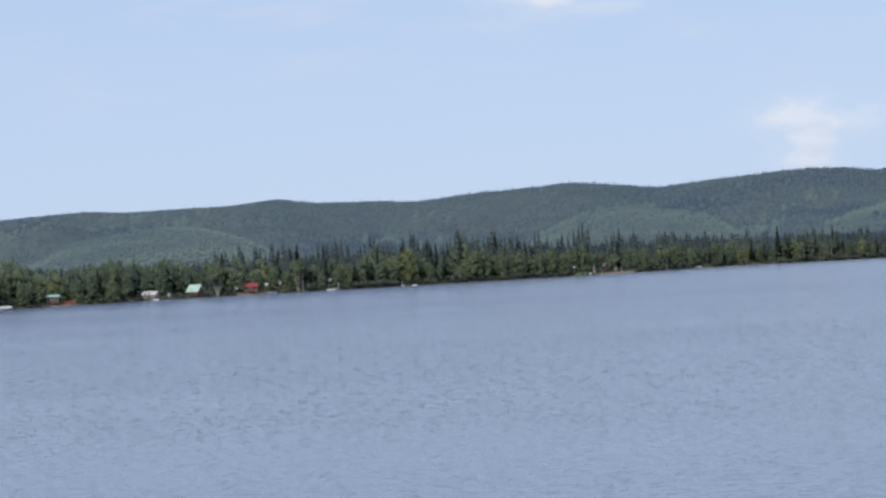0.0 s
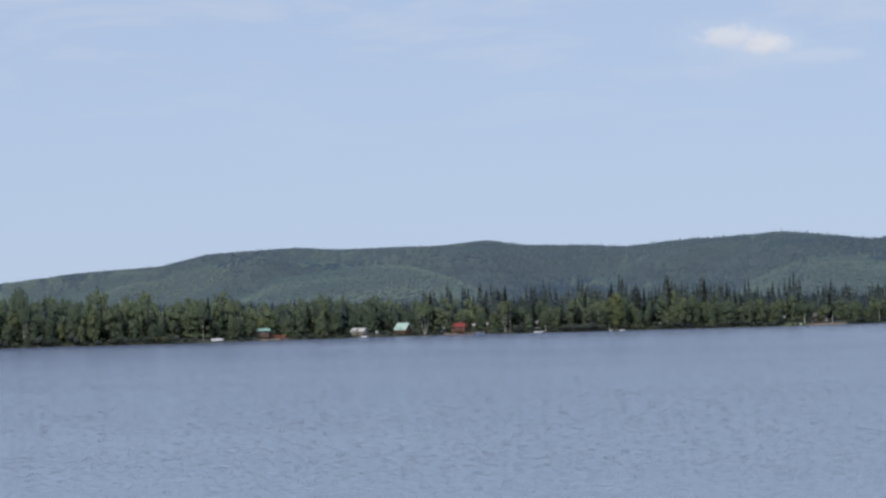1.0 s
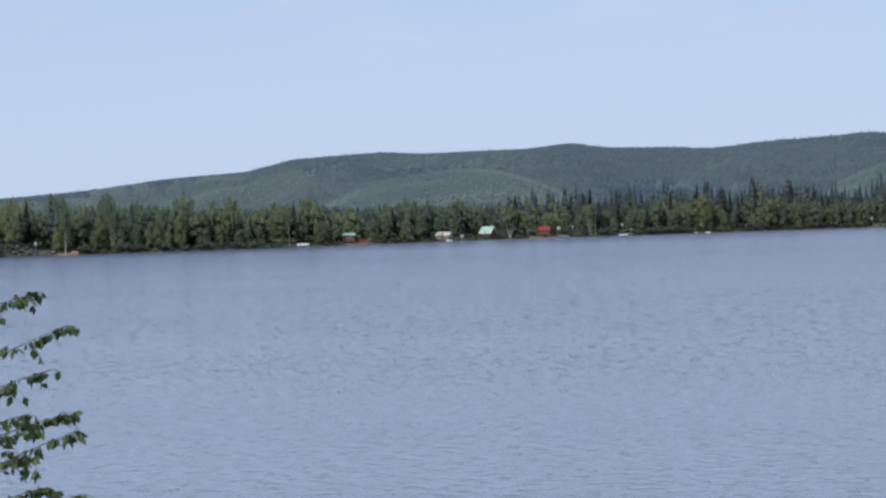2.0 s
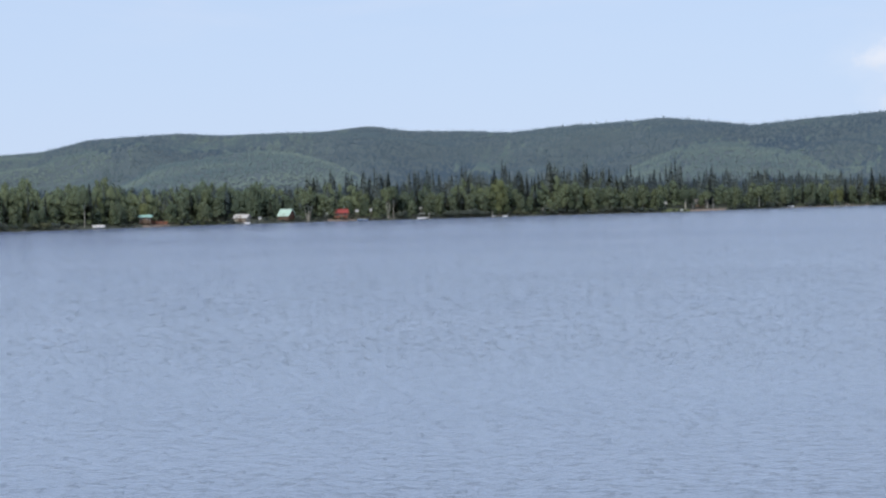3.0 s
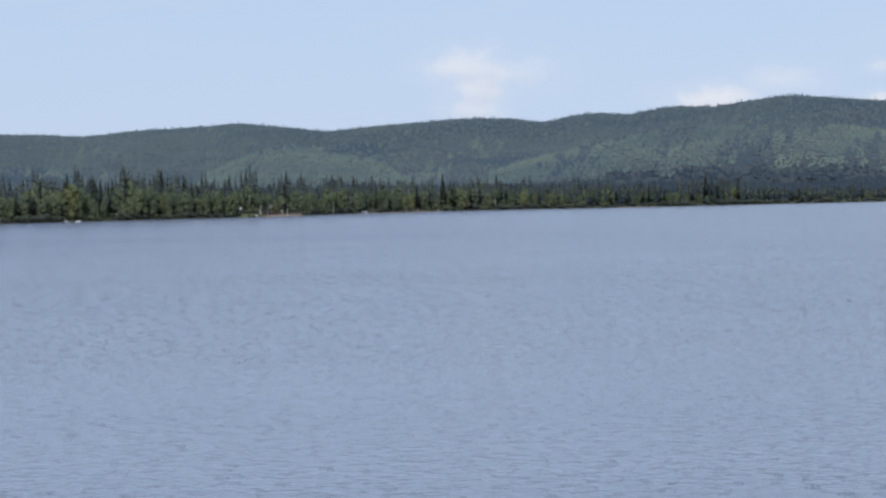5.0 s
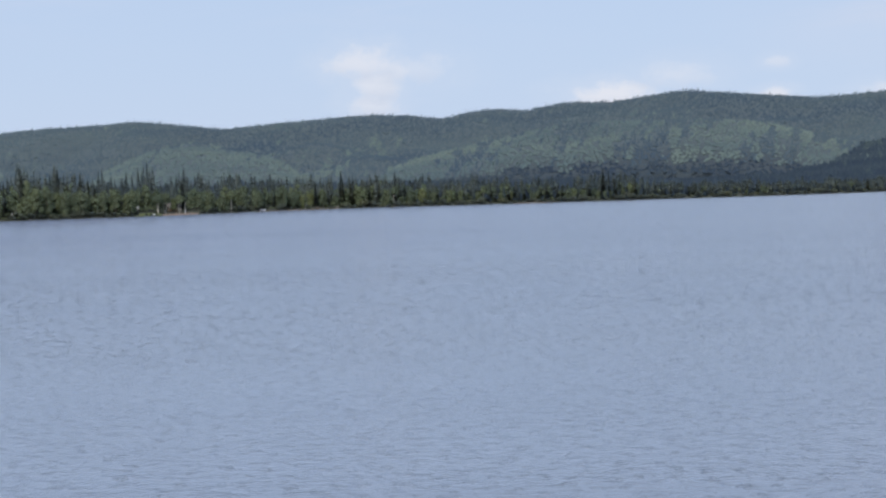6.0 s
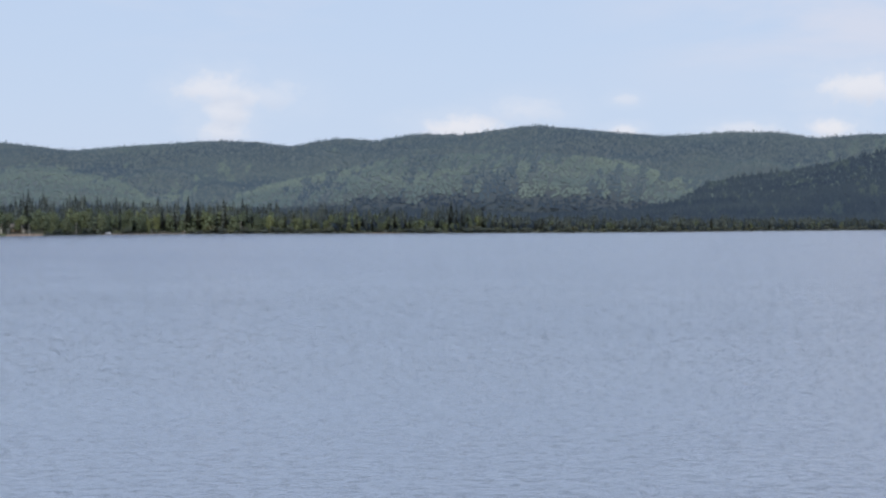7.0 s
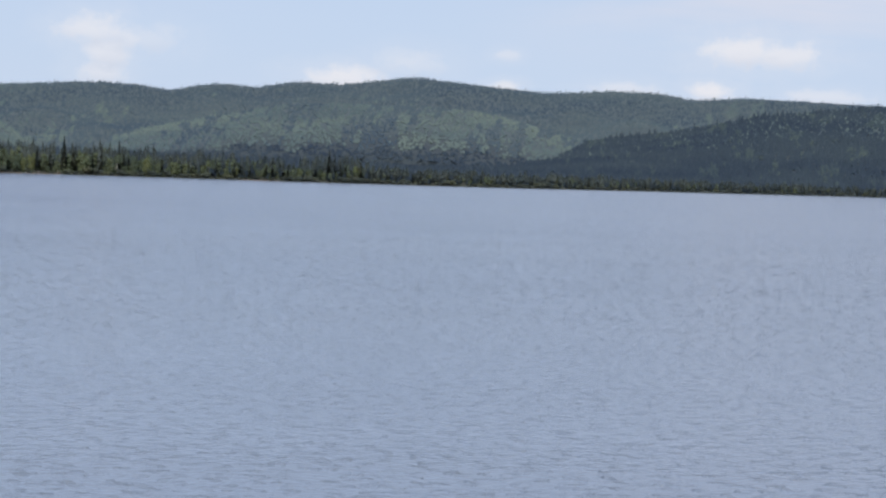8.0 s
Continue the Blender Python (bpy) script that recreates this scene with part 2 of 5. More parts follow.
M["bark_birch"] = plain("birch_bark", (0.58, 0.55, 0.50), (0.42, 0.39, 0.35), 0.8, 1.5, 0, (1, 1, 3), 0.01)
M["bark_grey"] = plain("grey_birch_bark", (0.26, 0.24, 0.21), (0.15, 0.13, 0.11), 0.85, 1.5, 0, (1, 1, 3), 0.01)
M["bark_spruce"] = plain("spruce_bark", (0.11, 0.085, 0.065), (0.17, 0.14, 0.11), 0.9, 2, 0, (1, 1, 0.4), 0.02)
M["twig"] = plain("twig_bark", (0.055, 0.045, 0.038), (0.09, 0.075, 0.06), 0.8, 8)
M["rock"] = plain("shore_rock", (0.07, 0.065, 0.06), (0.13, 0.12, 0.11), 0.85, 0.8, 0, (1, 1, 1), 0.05)
M["beach"] = plain("beach_gravel", (0.20, 0.15, 0.115), (0.28, 0.215, 0.17), 0.9, 0.5, 0, (1, 1, 1), 0.03)
M["lawn"] = plain("mown_grass", (0.085, 0.115, 0.038), (0.13, 0.145, 0.055), 0.9, 0.35, 0, (1, 1, 1), 0.03)
M["roof_green"] = plain("pale_green_metal", (0.40, 0.57, 0.49), (0.52, 0.66, 0.58), 0.4, 0.6, 0.0)
M["roof_teal"] = plain("teal_metal", (0.28, 0.50, 0.44), (0.40, 0.60, 0.53), 0.4, 0.6, 0.0)
M["roof_red"] = plain("red_metal", (0.26, 0.042, 0.034), (0.33, 0.060, 0.044), 0.45, 0.6, 0.0)
M["roof_grey"] = plain("weathered_pale_metal", (0.52, 0.51, 0.49), (0.66, 0.65, 0.63), 0.5, 0.7, 0.0)
M["roof_dark"] = plain("dark_shingle", (0.09, 0.085, 0.08), (0.15, 0.14, 0.13), 0.8, 1.2)
M["log"] = plain("stained_log", (0.12, 0.05, 0.032), (0.17, 0.075, 0.045), 0.7, 0.8, 0, (0.3, 0.3, 4), 0.03)
M["log_orange"] = plain("orange_stained_board", (0.23, 0.065, 0.035), (0.30, 0.095, 0.05), 0.65, 0.8, 0, (0.3, 0.3, 4), 0.02)
M["siding"] = plain("pale_siding", (0.30, 0.28, 0.24), (0.37, 0.345, 0.30), 0.7, 0.8, 0, (0.3, 0.3, 4), 0.02)
M["brown"] = plain("brown_board", (0.11, 0.07, 0.045), (0.17, 0.115, 0.075), 0.75, 0.8, 0, (0.3, 0.3, 4), 0.02)
M["deck"] = plain("weathered_plank", (0.17, 0.14, 0.11), (0.25, 0.205, 0.16), 0.8, 1.5, 0, (1, 0.2, 1), 0.01)
M["white"] = plain("white_gelcoat", (0.80, 0.80, 0.79), (0.86, 0.86, 0.85), 0.35, 1.0)
M["blue"] = plain("blue_gelcoat", (0.10, 0.17, 0.30), (0.14, 0.22, 0.36), 0.35, 1.0)
M["redpaint"] = plain("red_paint", (0.56, 0.20, 0.18), (0.64, 0.28, 0.26), 0.45, 1.5)
M["steel"] = plain("galvanised_steel", (0.45, 0.46, 0.47), (0.56, 0.57, 0.58), 0.45, 2.0, 0.6)
M["black"] = plain("black_plastic", (0.02, 0.02, 0.022), (0.035, 0.035, 0.038), 0.5, 3.0)
m = Mat("window_glass", 0.05)
m.bsdf.inputs["Base Color"].default_value = (0.02, 0.025, 0.03, 1)
M["glass"] = m.mat


# ================= plan of the land =================
def table(rows, width=0.5):
    """A smoothed curve through (bearing, value) rows."""
    xs, ys = np.array([r[0] for r in rows], float), np.array([r[1] for r in rows], float)

    def at(a):
        a = np.asarray(a, float)
        return sum(np.interp(a + o * width, xs, ys) * w for o, w in ((-1, .15), (-.5, .2), (0, .3), (.5, .2), (1, .15)))
    return at


# far shore: distance from the camera by bearing
shore = table([(-180, 500), (-75, 520), (-45, 640), (-30, 655), (-20, 682), (-14, 708), (-10.7, 762), (-7.3, 806), (-2.8, 848), (0.7, 897),
               (3, 925), (5.6, 1030), (9, 1092), (13, 1138), (17, 1222), (20, 1300), (23, 1480), (26, 1640), (29, 1880), (35, 2000), (50, 1500), (75, 900), (180, 800)], 1.2)
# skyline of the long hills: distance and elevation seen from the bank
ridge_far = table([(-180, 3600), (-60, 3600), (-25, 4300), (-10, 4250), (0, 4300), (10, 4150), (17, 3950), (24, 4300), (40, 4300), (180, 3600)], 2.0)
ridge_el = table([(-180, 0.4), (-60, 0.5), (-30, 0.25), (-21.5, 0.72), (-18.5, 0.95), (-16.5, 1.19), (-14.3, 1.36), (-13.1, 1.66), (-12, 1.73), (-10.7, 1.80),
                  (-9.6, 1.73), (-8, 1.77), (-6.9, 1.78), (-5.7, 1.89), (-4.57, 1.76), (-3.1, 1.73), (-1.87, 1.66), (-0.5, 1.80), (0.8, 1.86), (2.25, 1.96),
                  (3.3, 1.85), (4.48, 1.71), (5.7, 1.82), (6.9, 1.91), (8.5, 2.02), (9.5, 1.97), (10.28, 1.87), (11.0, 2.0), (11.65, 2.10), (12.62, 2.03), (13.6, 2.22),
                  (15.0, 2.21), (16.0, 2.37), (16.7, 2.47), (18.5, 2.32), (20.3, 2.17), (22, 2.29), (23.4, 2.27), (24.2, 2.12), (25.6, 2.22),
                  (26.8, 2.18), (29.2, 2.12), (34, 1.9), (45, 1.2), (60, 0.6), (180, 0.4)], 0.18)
# the nearer wooded hill
knoll_el = table([(-180, -0.5), (6, -0.3), (9, 0.02), (12, 0.15), (14, 0.28), (17.6, 0.55), (20.4, 0.84), (21.5, 1.0), (22.5, 1.17), (23.8, 1.35), (24.7, 1.52), (25.3, 1.70), (27, 1.93),
                  (28, 2.08), (29.3, 2.18), (33, 2.2), (38, 1.8), (48, 0.6), (60, -0.3), (180, -0.5)], 0.3)
KNOLL_FAR = 3000.0
# the birch-grown spurs that stand before the long hills: their crests, at 0.72 of the way to the ridge
spur_el = table([(-180, -0.4), (-13.0, -0.3), (-12.4, 0.4), (-12, 0.6), (-11.4, 0.95), (-10, 1.17), (-8.95, 1.33), (-8.1, 1.32), (-7.5, 1.22), (-6.57, 0.93), (-6.06, 0.68),
                 (-5.5, 0.35), (-5, -0.2), (0.2, -0.2), (0.8, 0.45), (1.6, 0.8), (2.6, 1.22), (3.05, 1.28), (3.97, 1.3), (4.6, 1.17), (5.35, 1.08), (5.9, 0.93), (6.2, 0.8),
                 (6.6, 0.45), (7.2, -0.1), (8.3, 0.1), (8.9, 0.72), (10.5, 1.05), (12.2, 1.42), (13.2, 1.62), (14.5, 1.72), (17, 1.74), (18.8, 1.62), (20.9, 1.1),
                 (21.7, 0.9), (23, 0.4), (25, -0.3), (180, -0.4)], 0.2)
SPUR = 0.72


def wave(a, r, seed):
    """Smooth pseudo-noise, about -1 to 1, over bearing and distance."""
    rng = np.random.RandomState(seed)
    out = 0
    for k in range(7):
        f, g, p, q = rng.uniform(0.15, 0.9), rng.uniform(-0.006, 0.006), rng.uniform(0, 6.28), rng.uniform(0.4, 1)
        out = out + q * np.sin(a * f * 2 + r * g + p)
    return out / 3.2


def near_edge(a):
    """The near shore, 15 m in front of the camera, by bearing."""
    c = np.cos(np.radians(np.clip(a, -82, 82)))
    return 15 / c


def knoll(a, r):
    """Height of the nearer wooded hill alone."""
    kt = EYE[2] + KNOLL_FAR * np.tan(np.radians(knoll_el(a))) - 7
    ku = np.clip((r - 1900) / (KNOLL_FAR - 1900), 0, 1)
    kd = np.clip((r - KNOLL_FAR) / 900, 0, 1)
    bump = np.where(r < KNOLL_FAR, ku ** 1.2 * (1.1 - 0.1 * ku), (1 - kd) ** 1.5)
    return np.maximum(kt, 0) * (bump + 0.05 * np.sin(np.pi * ku) * wave(a * 2, r * 2, 21))


def spur(a, r):
    """Height of the spurs before the long hills alone."""
    rd = ridge_far(a)
    top = EYE[2] + SPUR * rd * np.tan(np.radians(spur_el(a))) - 4
    q = r / rd
    rise = np.clip((q - 0.55) / (SPUR - 0.55), 0, 1)
    fall = np.clip((q - SPUR) / 0.09, 0, 1)
    lumps = 1 + 0.10 * np.sin(np.pi * rise) * wave(a * 1.6, r * 1.5, 14)
    return np.maximum(top, 0) * np.where(q < SPUR, rise * (1.3 - 0.3 * rise) * lumps, 1 - fall ** 1.4 * 1.3)


def land(a, r):
    """Height of the ground at a bearing and a distance."""
    a, r = np.asarray(a, float), np.asarray(r, float)
    s = shore(a)
    o = r - s
    z = np.interp(o, [-60, -8, -1.5, 0, 2, 6, 12, 30, 100, 400, 1200, 4000],
                  [-3, -1.2, -0.35, -0.03, 0.5, 1.0, 1.6, 2.4, 3.4, 5, 8, 8])
    z = z + np.clip(o - 4, 0, 20) / 20 * 0.5 * wave(a * 6, r, 5)
    z = z + 2.8 * np.exp(-((a + 20.5) / 0.55) ** 2) * np.clip(o / 4, 0, 1) * np.exp(-np.clip(o - 10, 0, 999) / 25)
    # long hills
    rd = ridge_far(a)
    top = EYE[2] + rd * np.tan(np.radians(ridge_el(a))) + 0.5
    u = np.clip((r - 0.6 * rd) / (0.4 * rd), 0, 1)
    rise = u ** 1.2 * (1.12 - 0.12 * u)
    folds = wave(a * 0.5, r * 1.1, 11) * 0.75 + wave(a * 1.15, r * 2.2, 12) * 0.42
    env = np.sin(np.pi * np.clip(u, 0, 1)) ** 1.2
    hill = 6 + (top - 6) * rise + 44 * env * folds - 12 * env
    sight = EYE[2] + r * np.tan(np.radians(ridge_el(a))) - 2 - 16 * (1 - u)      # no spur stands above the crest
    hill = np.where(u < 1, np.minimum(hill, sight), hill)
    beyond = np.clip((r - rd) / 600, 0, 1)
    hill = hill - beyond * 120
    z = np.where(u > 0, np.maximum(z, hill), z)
    z = np.where(r > 2300, np.maximum(z, spur(a, r)), z)
    z = np.maximum(z, np.where(r > 1900, knoll(a, r), -50))
    # the near bank
    n = near_edge(a)
    bank = np.interp(r - n, [-15, -6, -2, 0, 3, 12], [7.3, 6.2, 1.2, 0.0, -0.8, -3])
    side = np.abs(a) > 82
    z = np.where(r < 0.5 * s, np.where(side, 7.3, bank), np.where(side, np.maximum(z, 5), z))
    return z


def spot(az, off, z=None):
    """A point at a bearing, off metres behind the far shore, on the ground."""
    r = float(shore(az)) + off
    return Vector((r * math.sin(radians(az)), r * math.cos(radians(az)), float(land(az, r)) if z is None else z))


def mesh_of(name, verts, faces, mat, smooth=False, normals=None):
    """A mesh object from arrays: faces all triangles or all quads; foliage takes soft normals of its own."""
    me = bpy.data.meshes.new(name)
    verts, faces = np.asarray(verts, np.float32), np.asarray(faces, np.int32)
    k = faces.shape[1]
    me.vertices.add(len(verts))
    me.vertices.foreach_set("co", verts.ravel())
    me.loops.add(faces.size)
    me.loops.foreach_set("vertex_index", faces.ravel())
    me.polygons.add(len(faces))
    me.polygons.foreach_set("loop_start", np.arange(0, faces.size, k, dtype=np.int32))
    me.polygons.foreach_set("loop_total", np.full(len(faces), k, dtype=np.int32))
    me.polygons.foreach_set("use_smooth", np.full(len(faces), smooth))
    me.update(calc_edges=True)
    me.validate()
    if normals is not None:
        me.normals_split_custom_set_from_vertices(np.asarray(normals, np.float32))
    me.materials.append(mat)
    return new(name, me)


# ================= large structure =================
AZ = np.unique(np.concatenate([np.arange(-180, -30, 6.0), np.arange(-30, 40, 0.12), np.arange(40, 180, 6.0), [180.0]]))
rings = []
OFFS = [-60, -8, -1.5, 0, 1, 2, 4, 6, 9, 12, 18, 25, 40, 70, 120]
for a in AZ:
    n, s = float(near_edge(a)), float(shore(a))
    if abs(a) > 82:
        n = 20.0
    inner = [0.01, n * 0.3, n - 6, n - 4, n - 2, n, n + 3, n + 12]
    outer = [s + o for o in OFFS]
    rest = list(np.linspace(s + 120, 2300, 14)[1:]) + list(np.linspace(2300, 4480, 75)[1:]) + [4600, 4750, 4950]
    rings.append(inner + outer + rest)
rings = np.array(rings)
na, nr = rings.shape
A2 = np.repeat(AZ[:, None], nr, 1)
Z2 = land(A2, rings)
gv = np.stack([rings * np.sin(np.radians(A2)), rings * np.cos(np.radians(A2)), Z2], -1).reshape(-1, 3)
ii, jj = np.meshgrid(np.arange(na - 1), np.arange(nr - 1), indexing="ij")
base = (ii * nr + jj).ravel()
gf = np.stack([base, base + 1, base + nr + 1, base + nr], 1)
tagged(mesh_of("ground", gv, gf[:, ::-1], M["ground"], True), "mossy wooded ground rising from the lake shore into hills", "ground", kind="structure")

# the lake: one sheet, ruffled by the wind
WR = np.concatenate([[10], np.geomspace(14, 2300, 160)])
WA = np.concatenate([np.arange(-84, -26, 2.0), np.arange(-26, 34, 0.5), np.arange(34, 85, 2.0)])
wa, wr = np.meshgrid(WA, WR, indexing="ij")
wx, wy = wr * np.sin(np.radians(wa)), wr * np.cos(np.radians(wa))
wz = 0.012 * np.sin(wx * 0.21 + wy * 0.33) * np.sin(wx * 0.13 - wy * 0.27)
wv = np.stack([wx, wy, wz], -1).reshape(-1, 3)
ii, jj = np.meshgrid(np.arange(len(WA) - 1), np.arange(len(WR) - 1), indexing="ij")
base = (ii * len(WR) + jj).ravel()
wf = np.stack([base, base + len(WR), base + len(WR) + 1, base + 1], 1)
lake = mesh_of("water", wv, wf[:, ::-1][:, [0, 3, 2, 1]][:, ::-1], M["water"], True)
# not lake depth: share of the dimmer painted reflection, by distance and bearing
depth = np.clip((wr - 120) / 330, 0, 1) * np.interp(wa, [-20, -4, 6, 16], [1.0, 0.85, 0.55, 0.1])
lake.data.attributes.new("far_dim", "FLOAT", "POINT").data.foreach_set("value", depth.ravel().astype(np.float32))
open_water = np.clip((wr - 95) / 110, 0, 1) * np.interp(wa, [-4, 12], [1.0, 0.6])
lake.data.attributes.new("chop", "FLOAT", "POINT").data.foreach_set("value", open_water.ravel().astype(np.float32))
across = np.stack([np.radians(wa) * 170, wr, 0 * wr], -1)
lake.data.attributes.new("run", "FLOAT_VECTOR", "POINT").data.foreach_set("vector", across.ravel().astype(np.float32))
tagged(lake, "wide blue-grey lake ruffled by a light wind", "water", kind="structure")


# ================= building blocks =================
def part(name, bm, mat, parent, label=""):
    me = bpy.data.meshes.new(name)
    bm.normal_update()
    bm.to_mesh(me)
    bm.free()
    me.materials.append(M[mat])
    ob = new(name, me)
    ob.parent = parent
    return tagged(ob, label)


def thing(name, place, turn=0.0, label="", category="", group=""):
    ob = new(name)
    ob.matrix_world = Matrix.Translation(place) @ Matrix.Rotation(radians(turn), 4, "Z")
    return tagged(ob, label, category, group)


def box(bm, x0, x1, y0, y1, z0, z1, bevel=0.0):
    """A box between limits, its edges softened by bevel."""
    r = bmesh.ops.create_cube(bm, size=1.0)
    for v in r["verts"]:
        v.co = Vector(((x0 + x1) / 2 + v.co.x * (x1 - x0), (y0 + y1) / 2 + v.co.y * (y1 - y0), (z0 + z1) / 2 + v.co.z * (z1 - z0)))
    if bevel:
        edges = list({e for v in r["verts"] for e in v.link_edges})
        bmesh.ops.bevel(bm, geom=edges, offset=bevel, segments=1, affect="EDGES")
    return bm


def boxed(*a, **k):
    return box(bmesh.new(), *a, **k)


def tube(bm, points, radii, sides=6):
    """A tapered limb along points."""
    rows = []
    for i, p in enumerate(points):
        p = Vector(p)
        d = (Vector(points[min(i + 1, len(points) - 1)]) - Vector(points[max(i - 1, 0)])).normalized()
        s = d.cross(Vector((0.3, 0.9, 0.2))).normalized()
        t = d.cross(s)
        rows.append([bm.verts.new(p + radii[i] * (math.cos(6.2832 * k / sides) * s + math.sin(6.2832 * k / sides) * t)) for k in range(sides)])
    for a, b in zip(rows, rows[1:]):
        for k in range(sides):
            bm.faces.new((a[k], a[(k + 1) % sides], b[(k + 1) % sides], b[k]))
    bm.faces.new(rows[0][::-1])
    bm.faces.new(rows[-1])
    return bm


def slab(bm, corners, thick):
    """A sheet through four corners, given a thickness downwards."""
    top = [bm.verts.new(c) for c in corners]
    low = [bm.verts.new(Vector(c) - Vector((0, 0, thick))) for c in corners]
    bm.faces.new(top)
    bm.faces.new(low[::-1])
    for k in range(4):
        bm.faces.new((top[k], low[k], low[(k + 1) % 4], top[(k + 1) % 4]))
    return bm


# ================= trees =================
def spruce_arrays(rng, high, wide, tiers, arms, inner=True):
    """Verts and triangles of a spruce crown: tiers of drooping fans round a ragged core."""
    V, F = [], []
    for k in range(tiers):
        u = k / (tiers - 1)
        z = high * (0.10 + 0.87 * u)
        rad = wide * (1 - u) ** 0.62 * (0.55 + 0.45 * min(1, u * 6 + 0.4)) + 0.10
        for j in range(arms):
            a = 6.2832 * (j + 0.5 * (k % 2)) / arms + rng.uniform(-0.35, 0.35)
            r = rad * rng.uniform(0.65, 1.15)
            w = 0.50 * r + 0.12
            d, s = np.array([math.cos(a), math.sin(a), 0]), np.array([-math.sin(a), math.cos(a), 0])
            drop = r * rng.uniform(0.25, 0.55)
            n = len(V)
            mid = d * r * 0.6
            V += [np.array([0, 0, z + 0.25 * r]), mid + s * w + [0, 0, z - drop * 0.8], mid + [0, 0, z + 0.02], mid - s * w + [0, 0, z - drop * 0.8], d * r + [0, 0, z - drop]]
            F += [(n, n + 1, n + 2), (n, n + 2, n + 3), (n + 1, n + 4, n + 2), (n + 2, n + 4, n + 3)]
    n = len(V)
    V.append(np.array([0, 0, high]))
    m = 5
    for k, (zz, rr) in enumerate(((0.93, 0.12), (0.5, 0.60), (0.14, 0.72))):
        for j in range(m):
            a = 6.2832 * j / m + k
            rr2 = wide * rr * rng.uniform(0.8, 1.2)
            V.append(np.array([rr2 * math.cos(a), rr2 * math.sin(a), high * zz]))
    for j in range(m):
        F.append((n, n + 1 + j, n + 1 + (j + 1) % m))
    for k in range(2):
        for j in range(m):
            p, q = n + 1 + k * m + j, n + 1 + k * m + (j + 1) % m
            F += [(p, p + m, q + m), (p, q + m, q)]
    return np.array(V), np.array(F)


def clumps_arrays(rng, lobes, count, size):
    """Verts and triangles of leaf clumps: small bent leaves of foliage on and inside lobes (x, y, z, radius, height)."""
    V, F = [], []
    weight = np.array([l[3] ** 2 for l in lobes])
    pick = rng.choice(len(lobes), count, p=weight / weight.sum())
    for i in pick:
        x, y, z, r, hh = lobes[i]
        d = rng.normal(size=3)
        d /= np.linalg.norm(d)
        q = np.array([x, y, z]) + d * np.array([r, r, hh]) * rng.uniform(0.7, 1.2)
        nrm = d * 1.0 + rng.normal(size=3) * 0.38 + np.array([0, 0, 0.1])
        nrm /= np.linalg.norm(nrm)
        s = np.cross(nrm, [0.2, 0.3, 0.9])
        s /= np.linalg.norm(s)
        t = np.cross(nrm, s)
        w, h = size * rng.uniform(0.5, 1.2), size * rng.uniform(0.5, 1.2)
        n = len(V)
        V += [q - s * w - t * h * 0.3, q + t * h * 0.4 + nrm * 0.2 * size, q + s * w * 0.9 - t * h * 0.2, q - t * h * 0.9 - nrm * 0.15 * size]
        F += [(n, n + 3, n + 1), (n + 3, n + 2, n + 1)]
    return np.array(V), np.array(F)


def core_arrays(rng, lobes, k=0.74):
    """Lumpy inner masses of a leafy crown, one to a lobe."""
    g = (1 + 5 ** 0.5) / 2
    P = np.array([(-1, g, 0), (1, g, 0), (-1, -g, 0), (1, -g, 0), (0, -1, g), (0, 1, g), (0, -1, -g), (0, 1, -g), (g, 0, -1), (g, 0, 1), (-g, 0, -1), (-g, 0, 1)], float)
    P /= np.linalg.norm(P[0])
    T = np.array([(0, 11, 5), (0, 5, 1), (0, 1, 7), (0, 7, 10), (0, 10, 11), (1, 5, 9), (5, 11, 4), (11, 10, 2), (10, 7, 6), (7, 1, 8),
                  (3, 9, 4), (3, 4, 2), (3, 2, 6), (3, 6, 8), (3, 8, 9), (4, 9, 5), (2, 4, 11), (6, 2, 10), (8, 6, 7), (9, 8, 1)])
    V, F = [], []
    for i, (x, y, z, r, hh) in enumerate(lobes):
        V.append(P * np.array([r, r, hh]) * k * rng.uniform(0.75, 1.2, (12, 1)) + np.array([x, y, z]))
        F.append(T + 12 * i)
    return np.concatenate(V), np.concatenate(F)


def joined(*parts):
    V, F, n = [], [], 0
    for v, f in parts:
        V.append(v)
        F.append(f + n)
        n += len(v)
    return np.concatenate(V), np.concatenate(F)


def bm_from(V, F):
    bm = bmesh.new()
    vs = [bm.verts.new(v) for v in V]
    for f in F:
        bm.faces.new([vs[k] for k in f])
    return bm


def crown(V, F, mat, parent, wide, high, lift):
    """The foliage of one tree, lit as a soft mass round its trunk."""
    ob = part("crown", bm_from(V, F), mat, parent)
    nn = np.stack([V[:, 0] / wide * 1.3, V[:, 1] / wide * 1.3, lift + (V[:, 2] / high - 0.5) * 0.8], 1)
    nn += np.random.RandomState(len(V)).normal(0, 0.16, nn.shape)
    nn /= np.linalg.norm(nn, axis=1)[:, None]
    ob.data.polygons.foreach_set("use_smooth", [True] * len(ob.data.polygons))
    ob.data.normals_split_custom_set_from_vertices(nn.astype(np.float32))
    return ob


def spruce(seed, high, wide, label, group):
    rng = np.random.RandomState(seed)
    t = thing("spruce_tree", (0, 0, 0), 0, label, "spruce tree", group)
    part("trunk", tube(bmesh.new(), [(0, 0, -0.4), (0.03, 0, high * 0.3), (0, 0.02, high * 0.9)], [0.16, 0.12, 0.02], 5), "bark_spruce", t, "grey-brown scaly trunk")
    crown(*spruce_arrays(rng, high, wide, 21, 8), "spruce", t, wide, high, 0.35)
    return t


